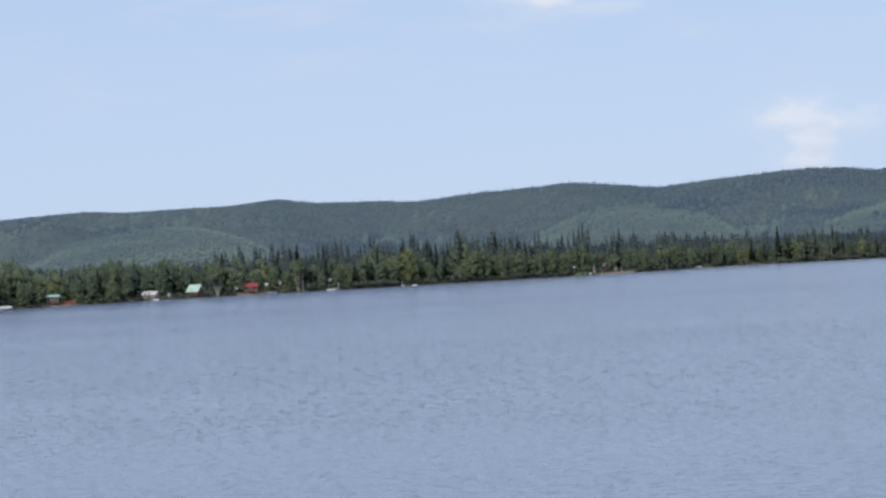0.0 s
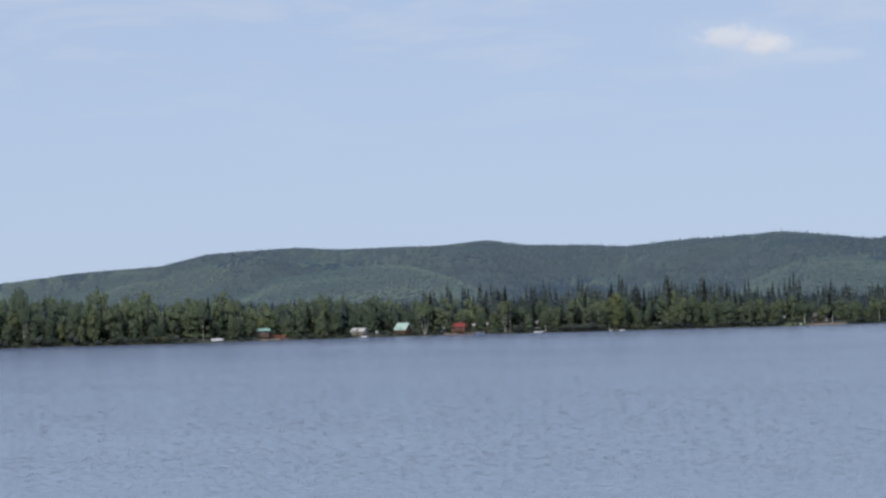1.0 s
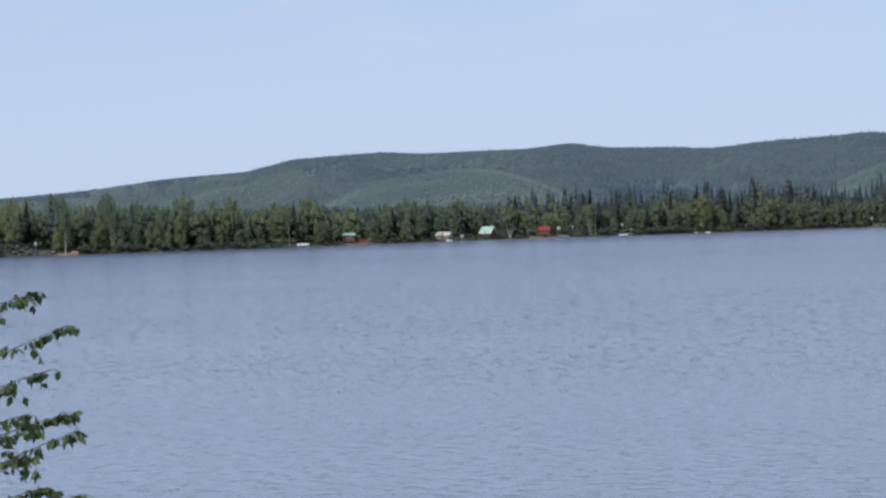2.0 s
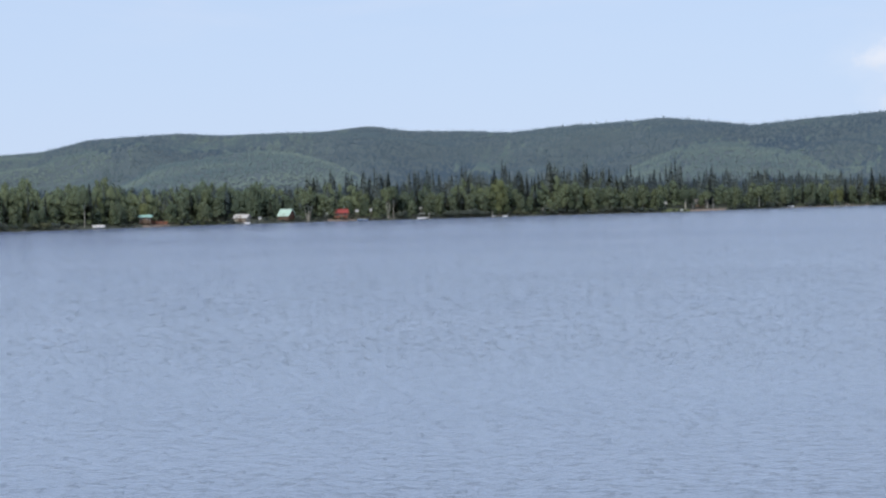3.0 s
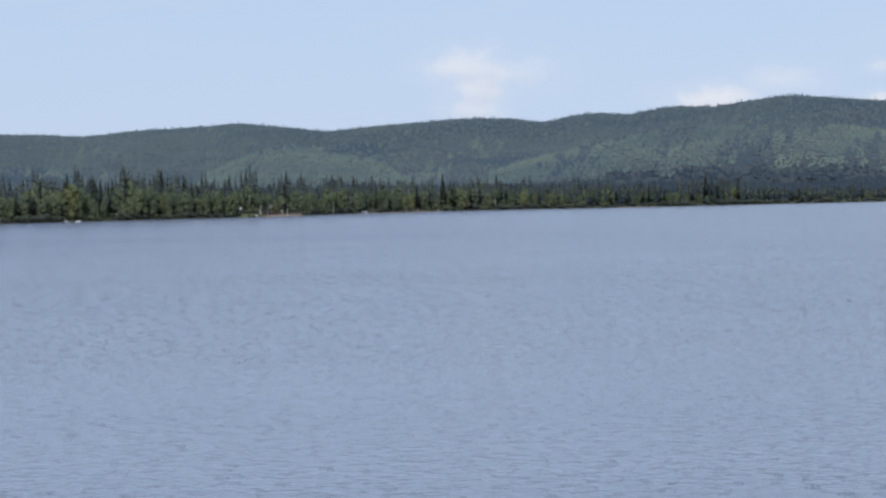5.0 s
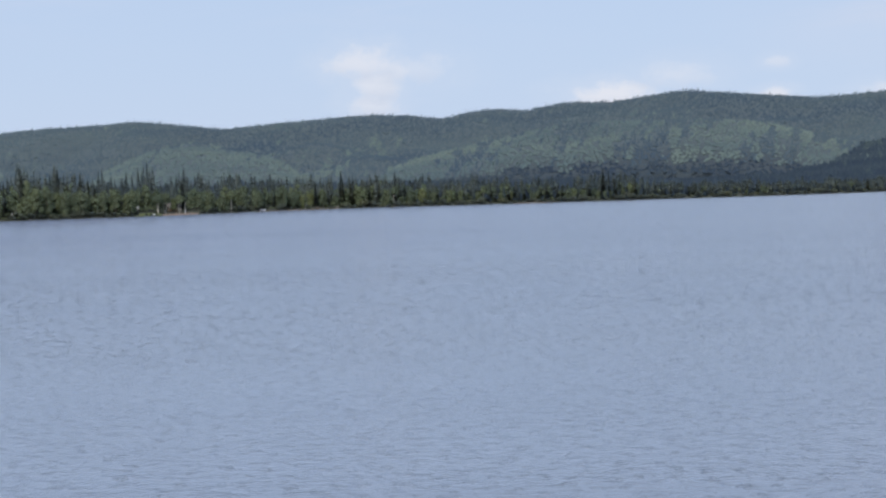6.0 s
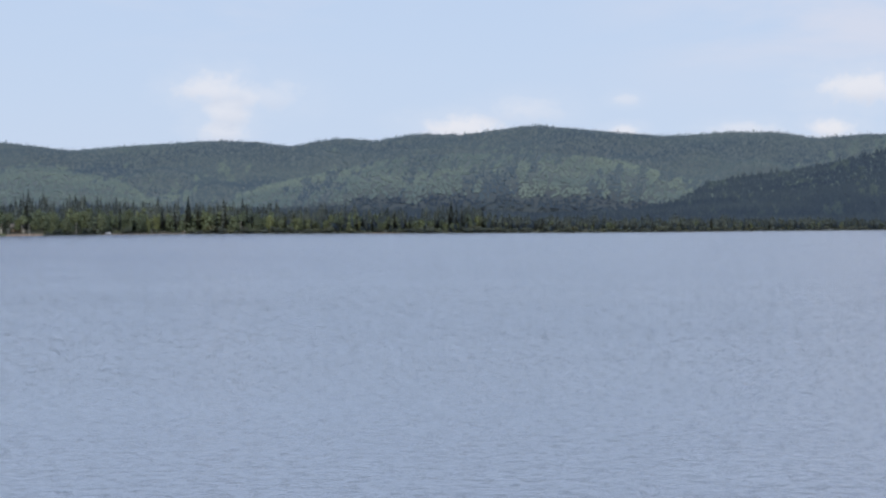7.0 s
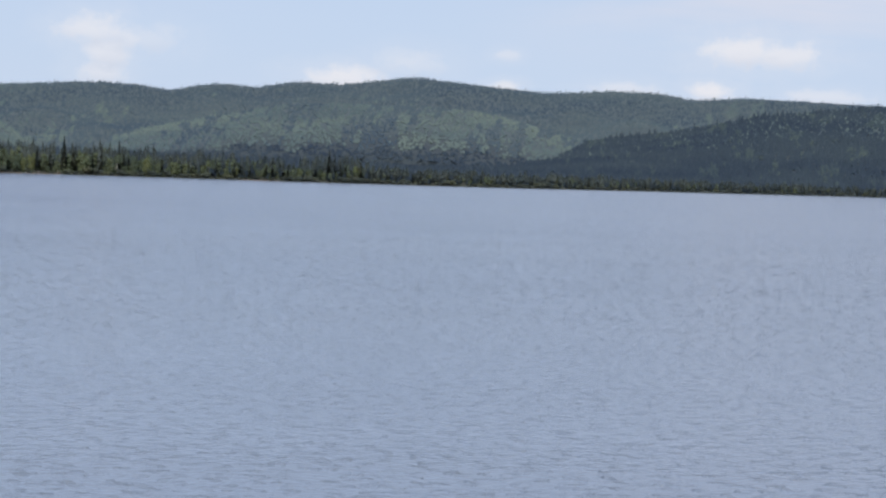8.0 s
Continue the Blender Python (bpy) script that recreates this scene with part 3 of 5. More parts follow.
def birch_lobes(rng, high, wide, low):
    """Overlapping masses that make up one uneven oval crown."""
    out = [(rng.normal() * 0.2, rng.normal() * 0.2, high * 0.86, wide * 0.40, high * 0.14)]
    for k in range(19):
        a, u = k * 2.4 + rng.uniform(-0.4, 0.4), low + (0.84 - low) * ((k + rng.uniform(0, 1)) / 19)
        d = wide * rng.uniform(0.25, 0.60) * (1.15 - 0.7 * max(0, u - 0.55))
        out.append((d * math.cos(a), d * math.sin(a), high * u, wide * rng.uniform(0.38, 0.54) * (1.05 - 0.2 * u), high * rng.uniform(0.11, 0.17)))
    return out


def birch(seed, high, wide, low, stems, label, group, bark="bark_grey", girth=0.11):
    rng = np.random.RandomState(seed)
    t = thing("birch_tree", (0, 0, 0), 0, label, "birch tree", group)
    lobes = birch_lobes(rng, high, wide, low)
    for s in range(stems):
        lean = (s - (stems - 1) / 2) * 0.9
        bm = tube(bmesh.new(), [(lean * 0.1, 0, -0.4), (lean * 1.0 + rng.normal() * 0.1, 0.1, high * 0.35), (lean * 1.5, rng.normal() * 0.2, high * 0.65), (lean * 1.6, 0, high * 0.88)],
                  [girth, girth * 0.75, girth * 0.5, 0.02], 6)
        for x, y, z, r, hh in lobes[1:12:3]:
            tube(bm, [(lean * 0.6, 0, z * 0.72), (x * 0.6 + lean * 0.3, y * 0.6, z * 0.9), (x, y, z)], [girth * 0.35, girth * 0.22, 0.012], 4)
        part("trunk", bm, bark, t, "pale peeling birch trunk")
    crown(*joined(core_arrays(rng, lobes), clumps_arrays(rng, lobes, 1050, 0.34)), "birch", t, wide, high, 0.45)
    return t


def shrub(seed, wide, high):
    rng = np.random.RandomState(seed)
    t = thing("willow_shrub", (0, 0, 0), 0, "low grey-green willow shrub at the water's edge", "shrub", "shrubs along the far shore")
    bm = bmesh.new()
    for k in range(5):
        a = k * 1.3
        tube(bm, [(0, 0, -0.2), (wide * 0.3 * math.cos(a), wide * 0.3 * math.sin(a), high * 0.5), (wide * 0.6 * math.cos(a), wide * 0.6 * math.sin(a), high * 0.85)], [0.05, 0.03, 0.01], 4)
    part("stem", bm, "twig", t)
    lobes = [(wide * 0.5 * math.cos(k * 1.6), wide * 0.5 * math.sin(k * 1.6), high * (0.45 + 0.12 * (k % 3)), wide * 0.5, high * 0.36) for k in range(5)]
    part("leaves", bm_from(*joined(core_arrays(rng, lobes), clumps_arrays(rng, lobes, 170, 0.26))), "shrub", t)
    return t


# height of the tallest trees behind the far shore, by bearing
tall = table([(-180, 12), (-24, 18.5), (-20, 19), (-18, 17.6), (-16.9, 17.5), (-14.6, 16.2), (-13, 15.8), (-11.2, 14.9), (-9.3, 15.8), (-8, 15.2), (-5.8, 18.6), (-3.7, 18.6), (-2.2, 20.2),
              (-0.85, 21.2), (0.12, 20.6), (2.25, 18.8), (4.7, 17.4), (8.9, 16.6), (11.2, 13.6), (12.6, 13.2), (14, 12.5), (14.8, 15.5), (15.6, 12.5), (16.4, 9), (18, 8.6), (20.9, 8.4), (27, 8.2), (180, 9)], 0.4)
# share of birches in the first rows, by bearing
leafy = table([(-180, 0.5), (-21, 0.9), (-14, 0.78), (-8, 0.8), (-4, 0.72), (0, 0.7), (5, 0.74), (9, 0.7), (12.5, 0.45), (16, 0.2), (30, 0.12), (180, 0.3)], 1.0)

SPRUCES = [spruce(100 + k, 14.0, w, "dark narrow spruce with drooping branches on the far shore", "spruces on the far shore") for k, w in enumerate((1.5, 1.8, 1.25, 2.1, 1.55))]
BIRCHES = [birch(200 + k, 11.0, w, lo, st, "leafy green birch with pale trunk on the far shore", "birches on the far shore")
           for k, (w, lo, st) in enumerate(((2.5, 0.14, 1), (3.0, 0.2, 2), (2.1, 0.12, 1), (2.7, 0.25, 2), (3.3, 0.16, 1)))]
SHRUBS = [shrub(300 + k, w, h) for k, (w, h) in enumerate(((2.0, 2.4), (2.6, 3.4), (1.6, 1.9)))]
unused = {id(t): t for t in SPRUCES + BIRCHES + SHRUBS}


def plant(kind, place, scale_xy, scale_z, turn):
    """A tree of a kind at a place: the first use moves the tree itself, later uses copy it."""
    m = Matrix.LocRotScale(place, Euler((0, 0, turn)), (scale_xy, scale_xy, scale_z))
    if id(kind) in unused:
        return kind, unused.pop(id(kind)), m
    return None, copy_thing(kind, m), m


CLEAR = []                       # bearings, from and to, and depth of ground kept free of trees


def free(az, off):
    return all(not (a0 <= az <= a1 and (near[0] if near else 0) <= off < dep) for a0, a1, dep, *near in CLEAR)


rng = np.random.RandomState(77)
first_places = []


def put(kind, az, off, high, base_high, wide=1.0):
    p = spot(az, off)
    k = high / base_high
    _, ob, m = plant(kind, p, k * wide, k, rng.uniform(0, 6.28))
    if _ is not None:
        first_places.append((ob, m))
    return ob


# clearings round cabins, boats and beaches
CLEAR += [(-20.4, -19.5, 9), (-19.45, -18.7, 5), (-14.0, -13.0, 7), (-13.4, -12.6, 4), (-7.45, -7.2, 4.5), (4.5, 4.85, 4), (-12.3, -11.1, 9), (-9.6, -8.45, 8), (-8.95, -7.55, 8), (-7.2, -6.1, 8), (-6.1, -5.55, 5), (-5.3, -4.9, 4), (-4.5, -4.1, 5),
          (-2.5, -1.9, 3), (-1.15, -0.5, 12.5, 6.5), (2.05, 3.85, 10), (2.75, 3.45, 18.5, 12.5), (5.2, 5.7, 4), (6.2, 7.6, 3)]

# first rows: birches and shrubs before spruces
BARE = [(-13.3, -12.5), (-9.3, -8.75), (-6.1, -5.75), (-5.2, -5.0), (-4.48, -4.1), (-2.46, -2.0), (2.55, 2.68), (2.85, 3.8), (-11.6, -11.1), (5.2, 5.8), (6.8, 7.6), (-19.6, -18.75)]
count_s = count_b = 0
az = -22.5
while az < 31:
    d = float(shore(az))
    step = math.degrees(4.3 / d)
    H = float(tall(az)) * (0.9 + 0.22 * float(wave(az * 5, 0.0, 41)))
    for row, (o0, o1) in enumerate(((3, 7), (7, 13))):
        a, o = az + rng.uniform(-0.5, 0.5) * step, rng.uniform(o0, o1)
        birchy = rng.uniform() < float(leafy(a)) * (1.15 if row == 0 else 0.8)
        if not free(a, o) or rng.uniform() < (0.25 if az > 16 else 0.12):
            continue
        if birchy and count_b < 290:
            put(BIRCHES[rng.randint(5)], a, o, H * rng.uniform(0.34, 0.66) * (1.12 if a < -8 else 1.0), 11.0, rng.uniform(1.05, 1.5))
            count_b += 1
        elif count_s < 290:
            put(SPRUCES[rng.randint(5)], a, o, H * rng.uniform(0.5, 0.92), 14.0, rng.uniform(0.8, 1.1))
            count_s += 1
    az += step
az = -22.5
while az < 31:
    a, o = az, rng.uniform(0.1, 2.2)
    if rng.uniform() < 0.9 and not any(b0 < a < b1 for b0, b1 in BARE):
        k = rng.uniform(0.7, 1.25) * (1.0 if free(a, 2) else 0.5)
        put(SHRUBS[rng.randint(3)], a, o, k, 1.0)
    az += math.degrees(rng.uniform(2.0, 4.2) / float(shore(az)))
for ob, m in first_places:
    ob.matrix_basis = m


def scatter(name, shapes, az, r, high, wide, mat, label, category, sink=0.2, soft=1.2, lift=0.8):
    """Many trees of a few shapes (unit height and width) joined into one stretch of wood."""
    az, r, high, wide = (np.asarray(x, float) for x in (az, r, high, wide))
    zz = land(az, r) - sink
    pos = np.stack([r * np.sin(np.radians(az)), r * np.cos(np.radians(az)), zz], 1)
    which = rng.randint(len(shapes), size=len(az))
    turn = rng.uniform(0, 6.28, len(az))
    VV, FF, NN, n = [], [], [], 0
    for k, (V, F) in enumerate(shapes):
        s = np.where(which == k)[0]
        if not len(s):
            continue
        c, sn = np.cos(turn[s])[:, None], np.sin(turn[s])[:, None]
        x = (V[None, :, 0] * c - V[None, :, 1] * sn) * wide[s][:, None]
        y = (V[None, :, 0] * sn + V[None, :, 1] * c) * wide[s][:, None]
        z = V[None, :, 2] * high[s][:, None]
        vv = np.stack([x, y, z], -1) + pos[s][:, None, :]
        ff = F[None] + (np.arange(len(s)) * len(V))[:, None, None] + n
        VV.append(vv.reshape(-1, 3))
        FF.append(ff.reshape(-1, 3))
        nn = np.stack([(V[None, :, 0] * c - V[None, :, 1] * sn) * soft, (V[None, :, 0] * sn + V[None, :, 1] * c) * soft, 0 * z + lift + (V[None, :, 2] - 0.5) * 0.4], -1).reshape(-1, 3)
        NN.append(nn / np.linalg.norm(nn, axis=1)[:, None])
        n += len(s) * len(V)
    return tagged(mesh_of(name, np.concatenate(VV), np.concatenate(FF), M[mat], True, np.concatenate(NN)), label, category, kind="stuff")


def unit(VF):
    V, F = VF
    V = V.copy()
    V[:, 2] /= V[:, 2].max()
    V[:, :2] /= np.abs(V[:, :2]).max()
    return V, F


r5 = np.random.RandomState(9)
MID_SPRUCE = [unit(spruce_arrays(r5, 14, 1.6, 8, 4)) for k in range(4)]
MID_BIRCH = []
for k in range(4):
    lb = birch_lobes(r5, 11, 2.6, 0.3)
    MID_BIRCH.append(unit(joined(core_arrays(r5, lb[::2]), clumps_arrays(r5, lb, 52, 0.62))))
FAR_SPRUCE = [unit(spruce_arrays(r5, 14, 1.9, 2, 3)) for k in range(3)]


def far_cone(r):
    """A ragged little spruce for the hills."""
    V, F, n = [(0, 0, 1.0)], [], 5
    for k in range(n):
        a = 6.2832 * k / n
        q = r.uniform(0.7, 1.2)
        V.append((q * math.cos(a), q * math.sin(a), r.uniform(0.0, 0.25)))
    for k in range(n):
        F.append((0, 1 + k, 1 + (k + 1) % n))
    return np.array(V, float), np.array(F)


def far_crown(r):
    """A lumpy little leafy crown for the hills."""
    V, F, n = [(0.1, 0, 1.0)], [], 4
    for ring, (zz, q0) in enumerate(((0.72, 0.75), (0.25, 0.95))):
        for k in range(n):
            a = 6.2832 * (k + 0.5 * ring) / n
            q = q0 * r.uniform(0.75, 1.25)
            V.append((q * math.cos(a), q * math.sin(a), zz + r.uniform(-0.1, 0.1)))
    for k in range(n):
        F.append((0, 1 + k, 1 + (k + 1) % n))
        F += [(1 + k, 1 + n + k, 1 + (k + 1) % n), (1 + n + k, 1 + n + (k + 1) % n, 1 + (k + 1) % n)]
    return np.array(V, float), np.array(F)


HILL_SPRUCE = [far_cone(r5) for k in range(4)]
HILL_BIRCH = [far_crown(r5) for k in range(4)]

# the wood behind the first rows
n = 3700
a = rng.uniform(-23, 31, n)
o = 12 + 75 * rng.uniform(0, 1, n) ** 1.4
keep = np.array([free(x, y - 6) for x, y in zip(a, o)])
a, o = a[keep], o[keep]
is_birch = rng.uniform(0, 1, len(a)) < leafy(a) * np.where(o < 26, 0.9, np.where(a < -8, 0.95, 0.32))
H = tall(a) * (0.93 + 0.2 * wave(a * 6, 0.0, 43))
hs = H * np.clip(rng.normal(0.77, 0.14, len(a)), 0.4, 1.03) * np.where((a < -8) & ~is_birch, 0.88, 1.0)
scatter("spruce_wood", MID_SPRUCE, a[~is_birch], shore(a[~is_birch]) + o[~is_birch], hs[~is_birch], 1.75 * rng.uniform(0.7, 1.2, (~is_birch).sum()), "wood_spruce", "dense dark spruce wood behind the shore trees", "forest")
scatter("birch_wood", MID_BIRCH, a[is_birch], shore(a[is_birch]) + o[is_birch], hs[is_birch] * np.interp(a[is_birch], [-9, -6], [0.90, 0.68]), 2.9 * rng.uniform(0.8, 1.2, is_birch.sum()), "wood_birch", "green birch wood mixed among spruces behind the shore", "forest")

# young birches and brush that close the wood towards the water
BUSH = []
for k in range(4):
    lb = birch_lobes(r5, 4, 2.2, 0.25)[:6]
    BUSH.append(unit(joined(core_arrays(r5, lb[::2]), clumps_arrays(r5, lb, 36, 0.34))))
n = 2400
a = rng.uniform(-23, 31, n)
o = 1.5 + 19 * rng.uniform(0, 1, n)
keep = np.array([free(x, y) for x, y in zip(a, o)])
a, o = a[keep], o[keep]
high = (1.7 + 0.30 * o) * rng.uniform(0.7, 1.25, len(a)) * np.minimum(tall(a) / 15, 1)
needle = rng.uniform(0, 1, len(a)) < np.interp(a, [9, 13, 17], [0.0, 0.6, 0.88])
b = ~needle
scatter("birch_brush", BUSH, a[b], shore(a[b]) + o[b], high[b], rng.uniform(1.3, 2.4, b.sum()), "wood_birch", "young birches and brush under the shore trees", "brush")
scatter("spruce_brush", MID_SPRUCE, a[needle], shore(a[needle]) + o[needle], high[needle] * 1.25, rng.uniform(0.8, 1.4, needle.sum()), "shaded_spruce", "young spruces along the low far shore, shade and haze put into their colour", "brush")

# the flat between shore and hills
n = 8000
a = rng.uniform(-24, 34, n)
u = rng.uniform(0, 1, n)
r0 = shore(a) + 85
r = r0 + (2700 - r0) * u ** 1.2
flat = land(a, r) - np.maximum(knoll(a, r), 8.5) < 1.5
a, r, n = a[flat], r[flat], int(flat.sum())
scatter("lowland_forest", FAR_SPRUCE + HILL_SPRUCE, a, r, np.minimum(tall(a), 11) * rng.uniform(0.6, 1.05, n), rng.uniform(1.2, 2.2, n), "shaded_spruce", "spruce forest on the flat land below the hills, cloud shade put into its colour", "forest")

# the nearer hill
n = 36000
a = rng.uniform(6.5, 36, n)
r = rng.uniform(1950, 3050, n)
ok = land(a, r) - np.maximum(knoll(a, r), 8.5) < 2
a, r = a[ok], r[ok]
kb = wave(a * 3, r * 3, 51) + 0.6 * wave(a * 11, r * 7, 52) + rng.normal(0, 0.2, len(a)) > 0.62
scatter("knoll_forest", HILL_SPRUCE * 3 + FAR_SPRUCE[:1], a[~kb], r[~kb], rng.uniform(4, 8, (~kb).sum()), rng.uniform(1.7, 2.9, (~kb).sum()), "shaded_spruce", "spruce forest covering the nearer hill, cloud shade put into its dark colour", "forest", soft=0.7, lift=1.0)
scatter("knoll_birch_forest", HILL_BIRCH, a[kb], r[kb], rng.uniform(3.5, 6, kb.sum()), rng.uniform(1.8, 3.0, kb.sum()), "shaded_birch", "scattered birches among spruces on the nearer hill", "forest", soft=0.7, lift=1.0)
a = rng.uniform(17, 31, 90)
r = rng.uniform(2900, 3010, 90)
ok = land(a, r) - np.maximum(knoll(a, r), 8.5) < 0.5
a, r, n = a[ok], r[ok], int(ok.sum())
scatter("crest_spruces", FAR_SPRUCE, a, r, rng.uniform(9, 15, n), rng.uniform(1.5, 2.3, n), "shaded_spruce", "tall single spruces along the crest of the nearer hill", "forest")

# the long hills
n = 98000
a = rng.uniform(-25, 34, n)
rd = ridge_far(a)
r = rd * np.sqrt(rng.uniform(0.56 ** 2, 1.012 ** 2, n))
u = np.clip((r / rd - 0.6) / 0.4, 0, 1.1)
mixed = 0.5 * wave(a * 2.2, r * 1.4, 31) + 0.45 * wave(a * 7, r * 4, 32) + 0.5 * wave(a * 17, r * 9, 33) + rng.normal(0, 0.07, n) - 0.9 * (u - 0.3)
# birch stands (+) and dark spruce standing in for the shade of hollows (-) on the slopes: bearing, share of the slope,
# half widths, weight
for a0, u0, da, du, k in ((-5.0, 0.5, 1.5, 0.3, -1.1), (-1.2, 0.3, 1.6, 0.25, -0.8), (0.9, 0.55, 0.9, 0.2, -1.1), (-2.3, 0.55, 0.8, 0.2, 0.6), (7.6, 0.4, 1.2, 0.3, -0.3), (3.6, 0.9, 0.9, 0.1, -0.9),
                          (10.2, 0.8, 0.8, 0.12, -0.9), (12.4, 0.7, 0.6, 0.2, -0.8), (20.0, 0.75, 2.2, 0.2, -0.9), (22.0, 0.5, 1.6, 0.3, -0.6), (-15.0, 0.5, 5.0, 0.5, 1.3), (-12.4, 0.6, 0.7, 0.15, -0.7), (-10.7, 0.46, 1.1, 0.12, -1.7), (-12.0, 0.30, 0.8, 0.10, -1.3)):
    mixed = mixed + k * np.exp(-((a - a0) / da) ** 2 - ((u - u0) / du) ** 2)
front = land(a, r) - spur(a, r) < 1.0
mixed = mixed + np.where(front, np.interp(a, [-4, 0, 8, 12], [0.85, 0.5, 0.5, 0.12]), 0.0)
hb = mixed > 0.1
foot = (r / rd < 0.597 + 0.010 * wave(a * 4, 0.0, 35) + rng.normal(0, 0.003, n)) & (a > 4.5)     # shade at the foot of the slopes, put into dark spruce colour
crest = r > rd * 0.985
hs = np.where(crest, np.where(rng.uniform(0, 1, n) < np.clip(0.07 + 0.10 * wave(a * 2.0, 0.0, 61), 0.01, 0.3), rng.uniform(4, 8, n), rng.uniform(1.5, 3.5, n)) * np.interp(a, [-5, 0], [0.45, 1.0]), rng.uniform(2.4, 4.6, n))
hb = hb & ~crest
scatter("slope_foot_forest", HILL_SPRUCE, a[foot], r[foot], hs[foot] * 0.8, rng.uniform(2.2, 3.2, foot.sum()), "shaded_spruce", "spruce forest at the foot of the long hills, coloured dark for shade", "forest", soft=0.7, lift=1.0)
a, r, hs, hb, crest, n = a[~foot], r[~foot], hs[~foot], hb[~foot], crest[~foot], int((~foot).sum())
scatter("hill_spruce_forest", HILL_SPRUCE, a[~hb], r[~hb], hs[~hb], np.where(crest[~hb], 1.3, 1.7) * rng.uniform(0.75, 1.25, (~hb).sum()), "hazed_spruce", "spruce forest covering the long hills, haze put into its blue-green", "forest", soft=0.45, lift=1.0)
scatter("hill_birch_forest", HILL_BIRCH, a[hb], r[hb], hs[hb] * 0.9, rng.uniform(1.5, 2.4, hb.sum()), "hazed_birch", "paler green birch stands on the long hills, haze put into their colour", "forest", soft=0.45, lift=1.0)


# ================= things on the far shore =================
def gable(bm, w, d, h, rise):
    """A house body: walls with gables at its two ends (ridge along x)."""
    p = [(-w / 2, -d / 2, 0), (w / 2, -d / 2, 0), (w / 2, d / 2, 0), (-w / 2, d / 2, 0),
         (-w / 2, -d / 2, h), (w / 2, -d / 2, h), (w / 2, d / 2, h), (-w / 2, d / 2, h), (-w / 2, 0, h + rise), (w / 2, 0, h + rise)]
    v = [bm.verts.new(q) for q in p]
    for f in ((0, 1, 5, 4), (1, 2, 6, 9, 5), (2, 3, 7, 6), (3, 0, 4, 8, 7), (3, 2, 1, 0), (4, 5, 9, 8), (6, 7, 8, 9)):
        bm.faces.new([v[k] for k in f])
    return bm


def window(parent, x, y, z, w, h):
    fr = part("window", boxed(x - w / 2 - 0.08, x + w / 2 + 0.08, y - 0.06, y + 0.05, z - 0.08, z + h + 0.08, bevel=0.015), "white", parent, "white-framed window")
    part("pane", boxed(x - w / 2, x + w / 2, y - 0.075, y - 0.062, z, z + h), "glass", fr, "dark reflecting glass")
    return fr


def cabin(place, turn, w, d, h, rise, roof, wall, label, porch=1.6, over=0.45, stove=True, panes=2):
    t = thing("cabin", place, turn, label, "cabin", "cabins along the far shore")
    part("wall", gable(bmesh.new(), w, d, h, rise), wall, t)
    for course in range(int(h / 0.5)):
        z = 0.28 + course * 0.5
        part("log", boxed(-w / 2 - 0.05, w / 2 + 0.05, -d / 2 - 0.05, -d / 2 + 0.02, z - 0.19, z + 0.19, bevel=0.06), wall, t)
    k = rise / (d / 2)
    e = d / 2 + over
    for sgn in (-1, 1):
        bm = bmesh.new()
        slab(bm, [(-w / 2 - over, sgn * e, h - over * k + 0.1), (w / 2 + over, sgn * e, h - over * k + 0.1), (w / 2 + over, 0, h + rise + 0.1), (-w / 2 - over, 0, h + rise + 0.1)][::sgn * -1], 0.09)
        sl = part("roof", bm, roof, t)
        n = int((w + 2 * over) / 0.6)
        for j in range(n + 1):
            x = -w / 2 - over + 0.03 + j * (w + 2 * over - 0.06) / n
            bm = bmesh.new()
            slab(bm, [(x - 0.025, sgn * e, h - over * k + 0.15), (x + 0.025, sgn * e, h - over * k + 0.15), (x + 0.025, 0, h + rise + 0.15), (x - 0.025, 0, h + rise + 0.15)][::sgn * -1], 0.06)
            part("seam", bm, roof, sl)
    part("ridge_cap", boxed(-w / 2 - over, w / 2 + over, -0.14, 0.14, h + rise + 0.08, h + rise + 0.17, bevel=0.03), roof, t)
    dr = part("door", boxed(-0.45, 0.45, -d / 2 - 0.12, -d / 2 - 0.03, 0.05, 2.0, bevel=0.02), "brown", t, "brown plank door")
    part("handle", boxed(0.30, 0.36, -d / 2 - 0.17, -d / 2 - 0.12, 0.98, 1.12, bevel=0.01), "steel", dr)
    for x in (-w * 0.3, w * 0.3)[:panes]:
        window(t, x, -d / 2 - 0.04, 0.95, 0.9, 0.8)
    part("skirting", boxed(-w / 2 + 0.05, w / 2 - 0.05, -d / 2 + 0.02, d / 2 - 0.05, -1.4, 0.02), "brown", t, "dark board skirting")
    if porch:
        part("deck", boxed(-w / 2, w / 2, -d / 2 - porch, -d / 2 - 0.06, -0.12, 0.0, bevel=0.02), "deck", t, "weathered plank deck")
        for x in (-w / 2 + 0.15, 0, w / 2 - 0.15):
            part("post", boxed(x - 0.07, x + 0.07, -d / 2 - porch + 0.05, -d / 2 - porch + 0.19, -1.3, 0.95, bevel=0.01), "deck", t)
        part("rail", boxed(-w / 2, w / 2, -d / 2 - porch + 0.08, -d / 2 - porch + 0.16, 0.86, 0.95, bevel=0.01), "deck", t)
    if stove:
        part("stovepipe", tube(bmesh.new(), [(w * 0.28, d * 0.18, h + rise * 0.3), (w * 0.28, d * 0.18, h + rise + 0.8)], [0.1, 0.1], 8), "steel", t)
    return t


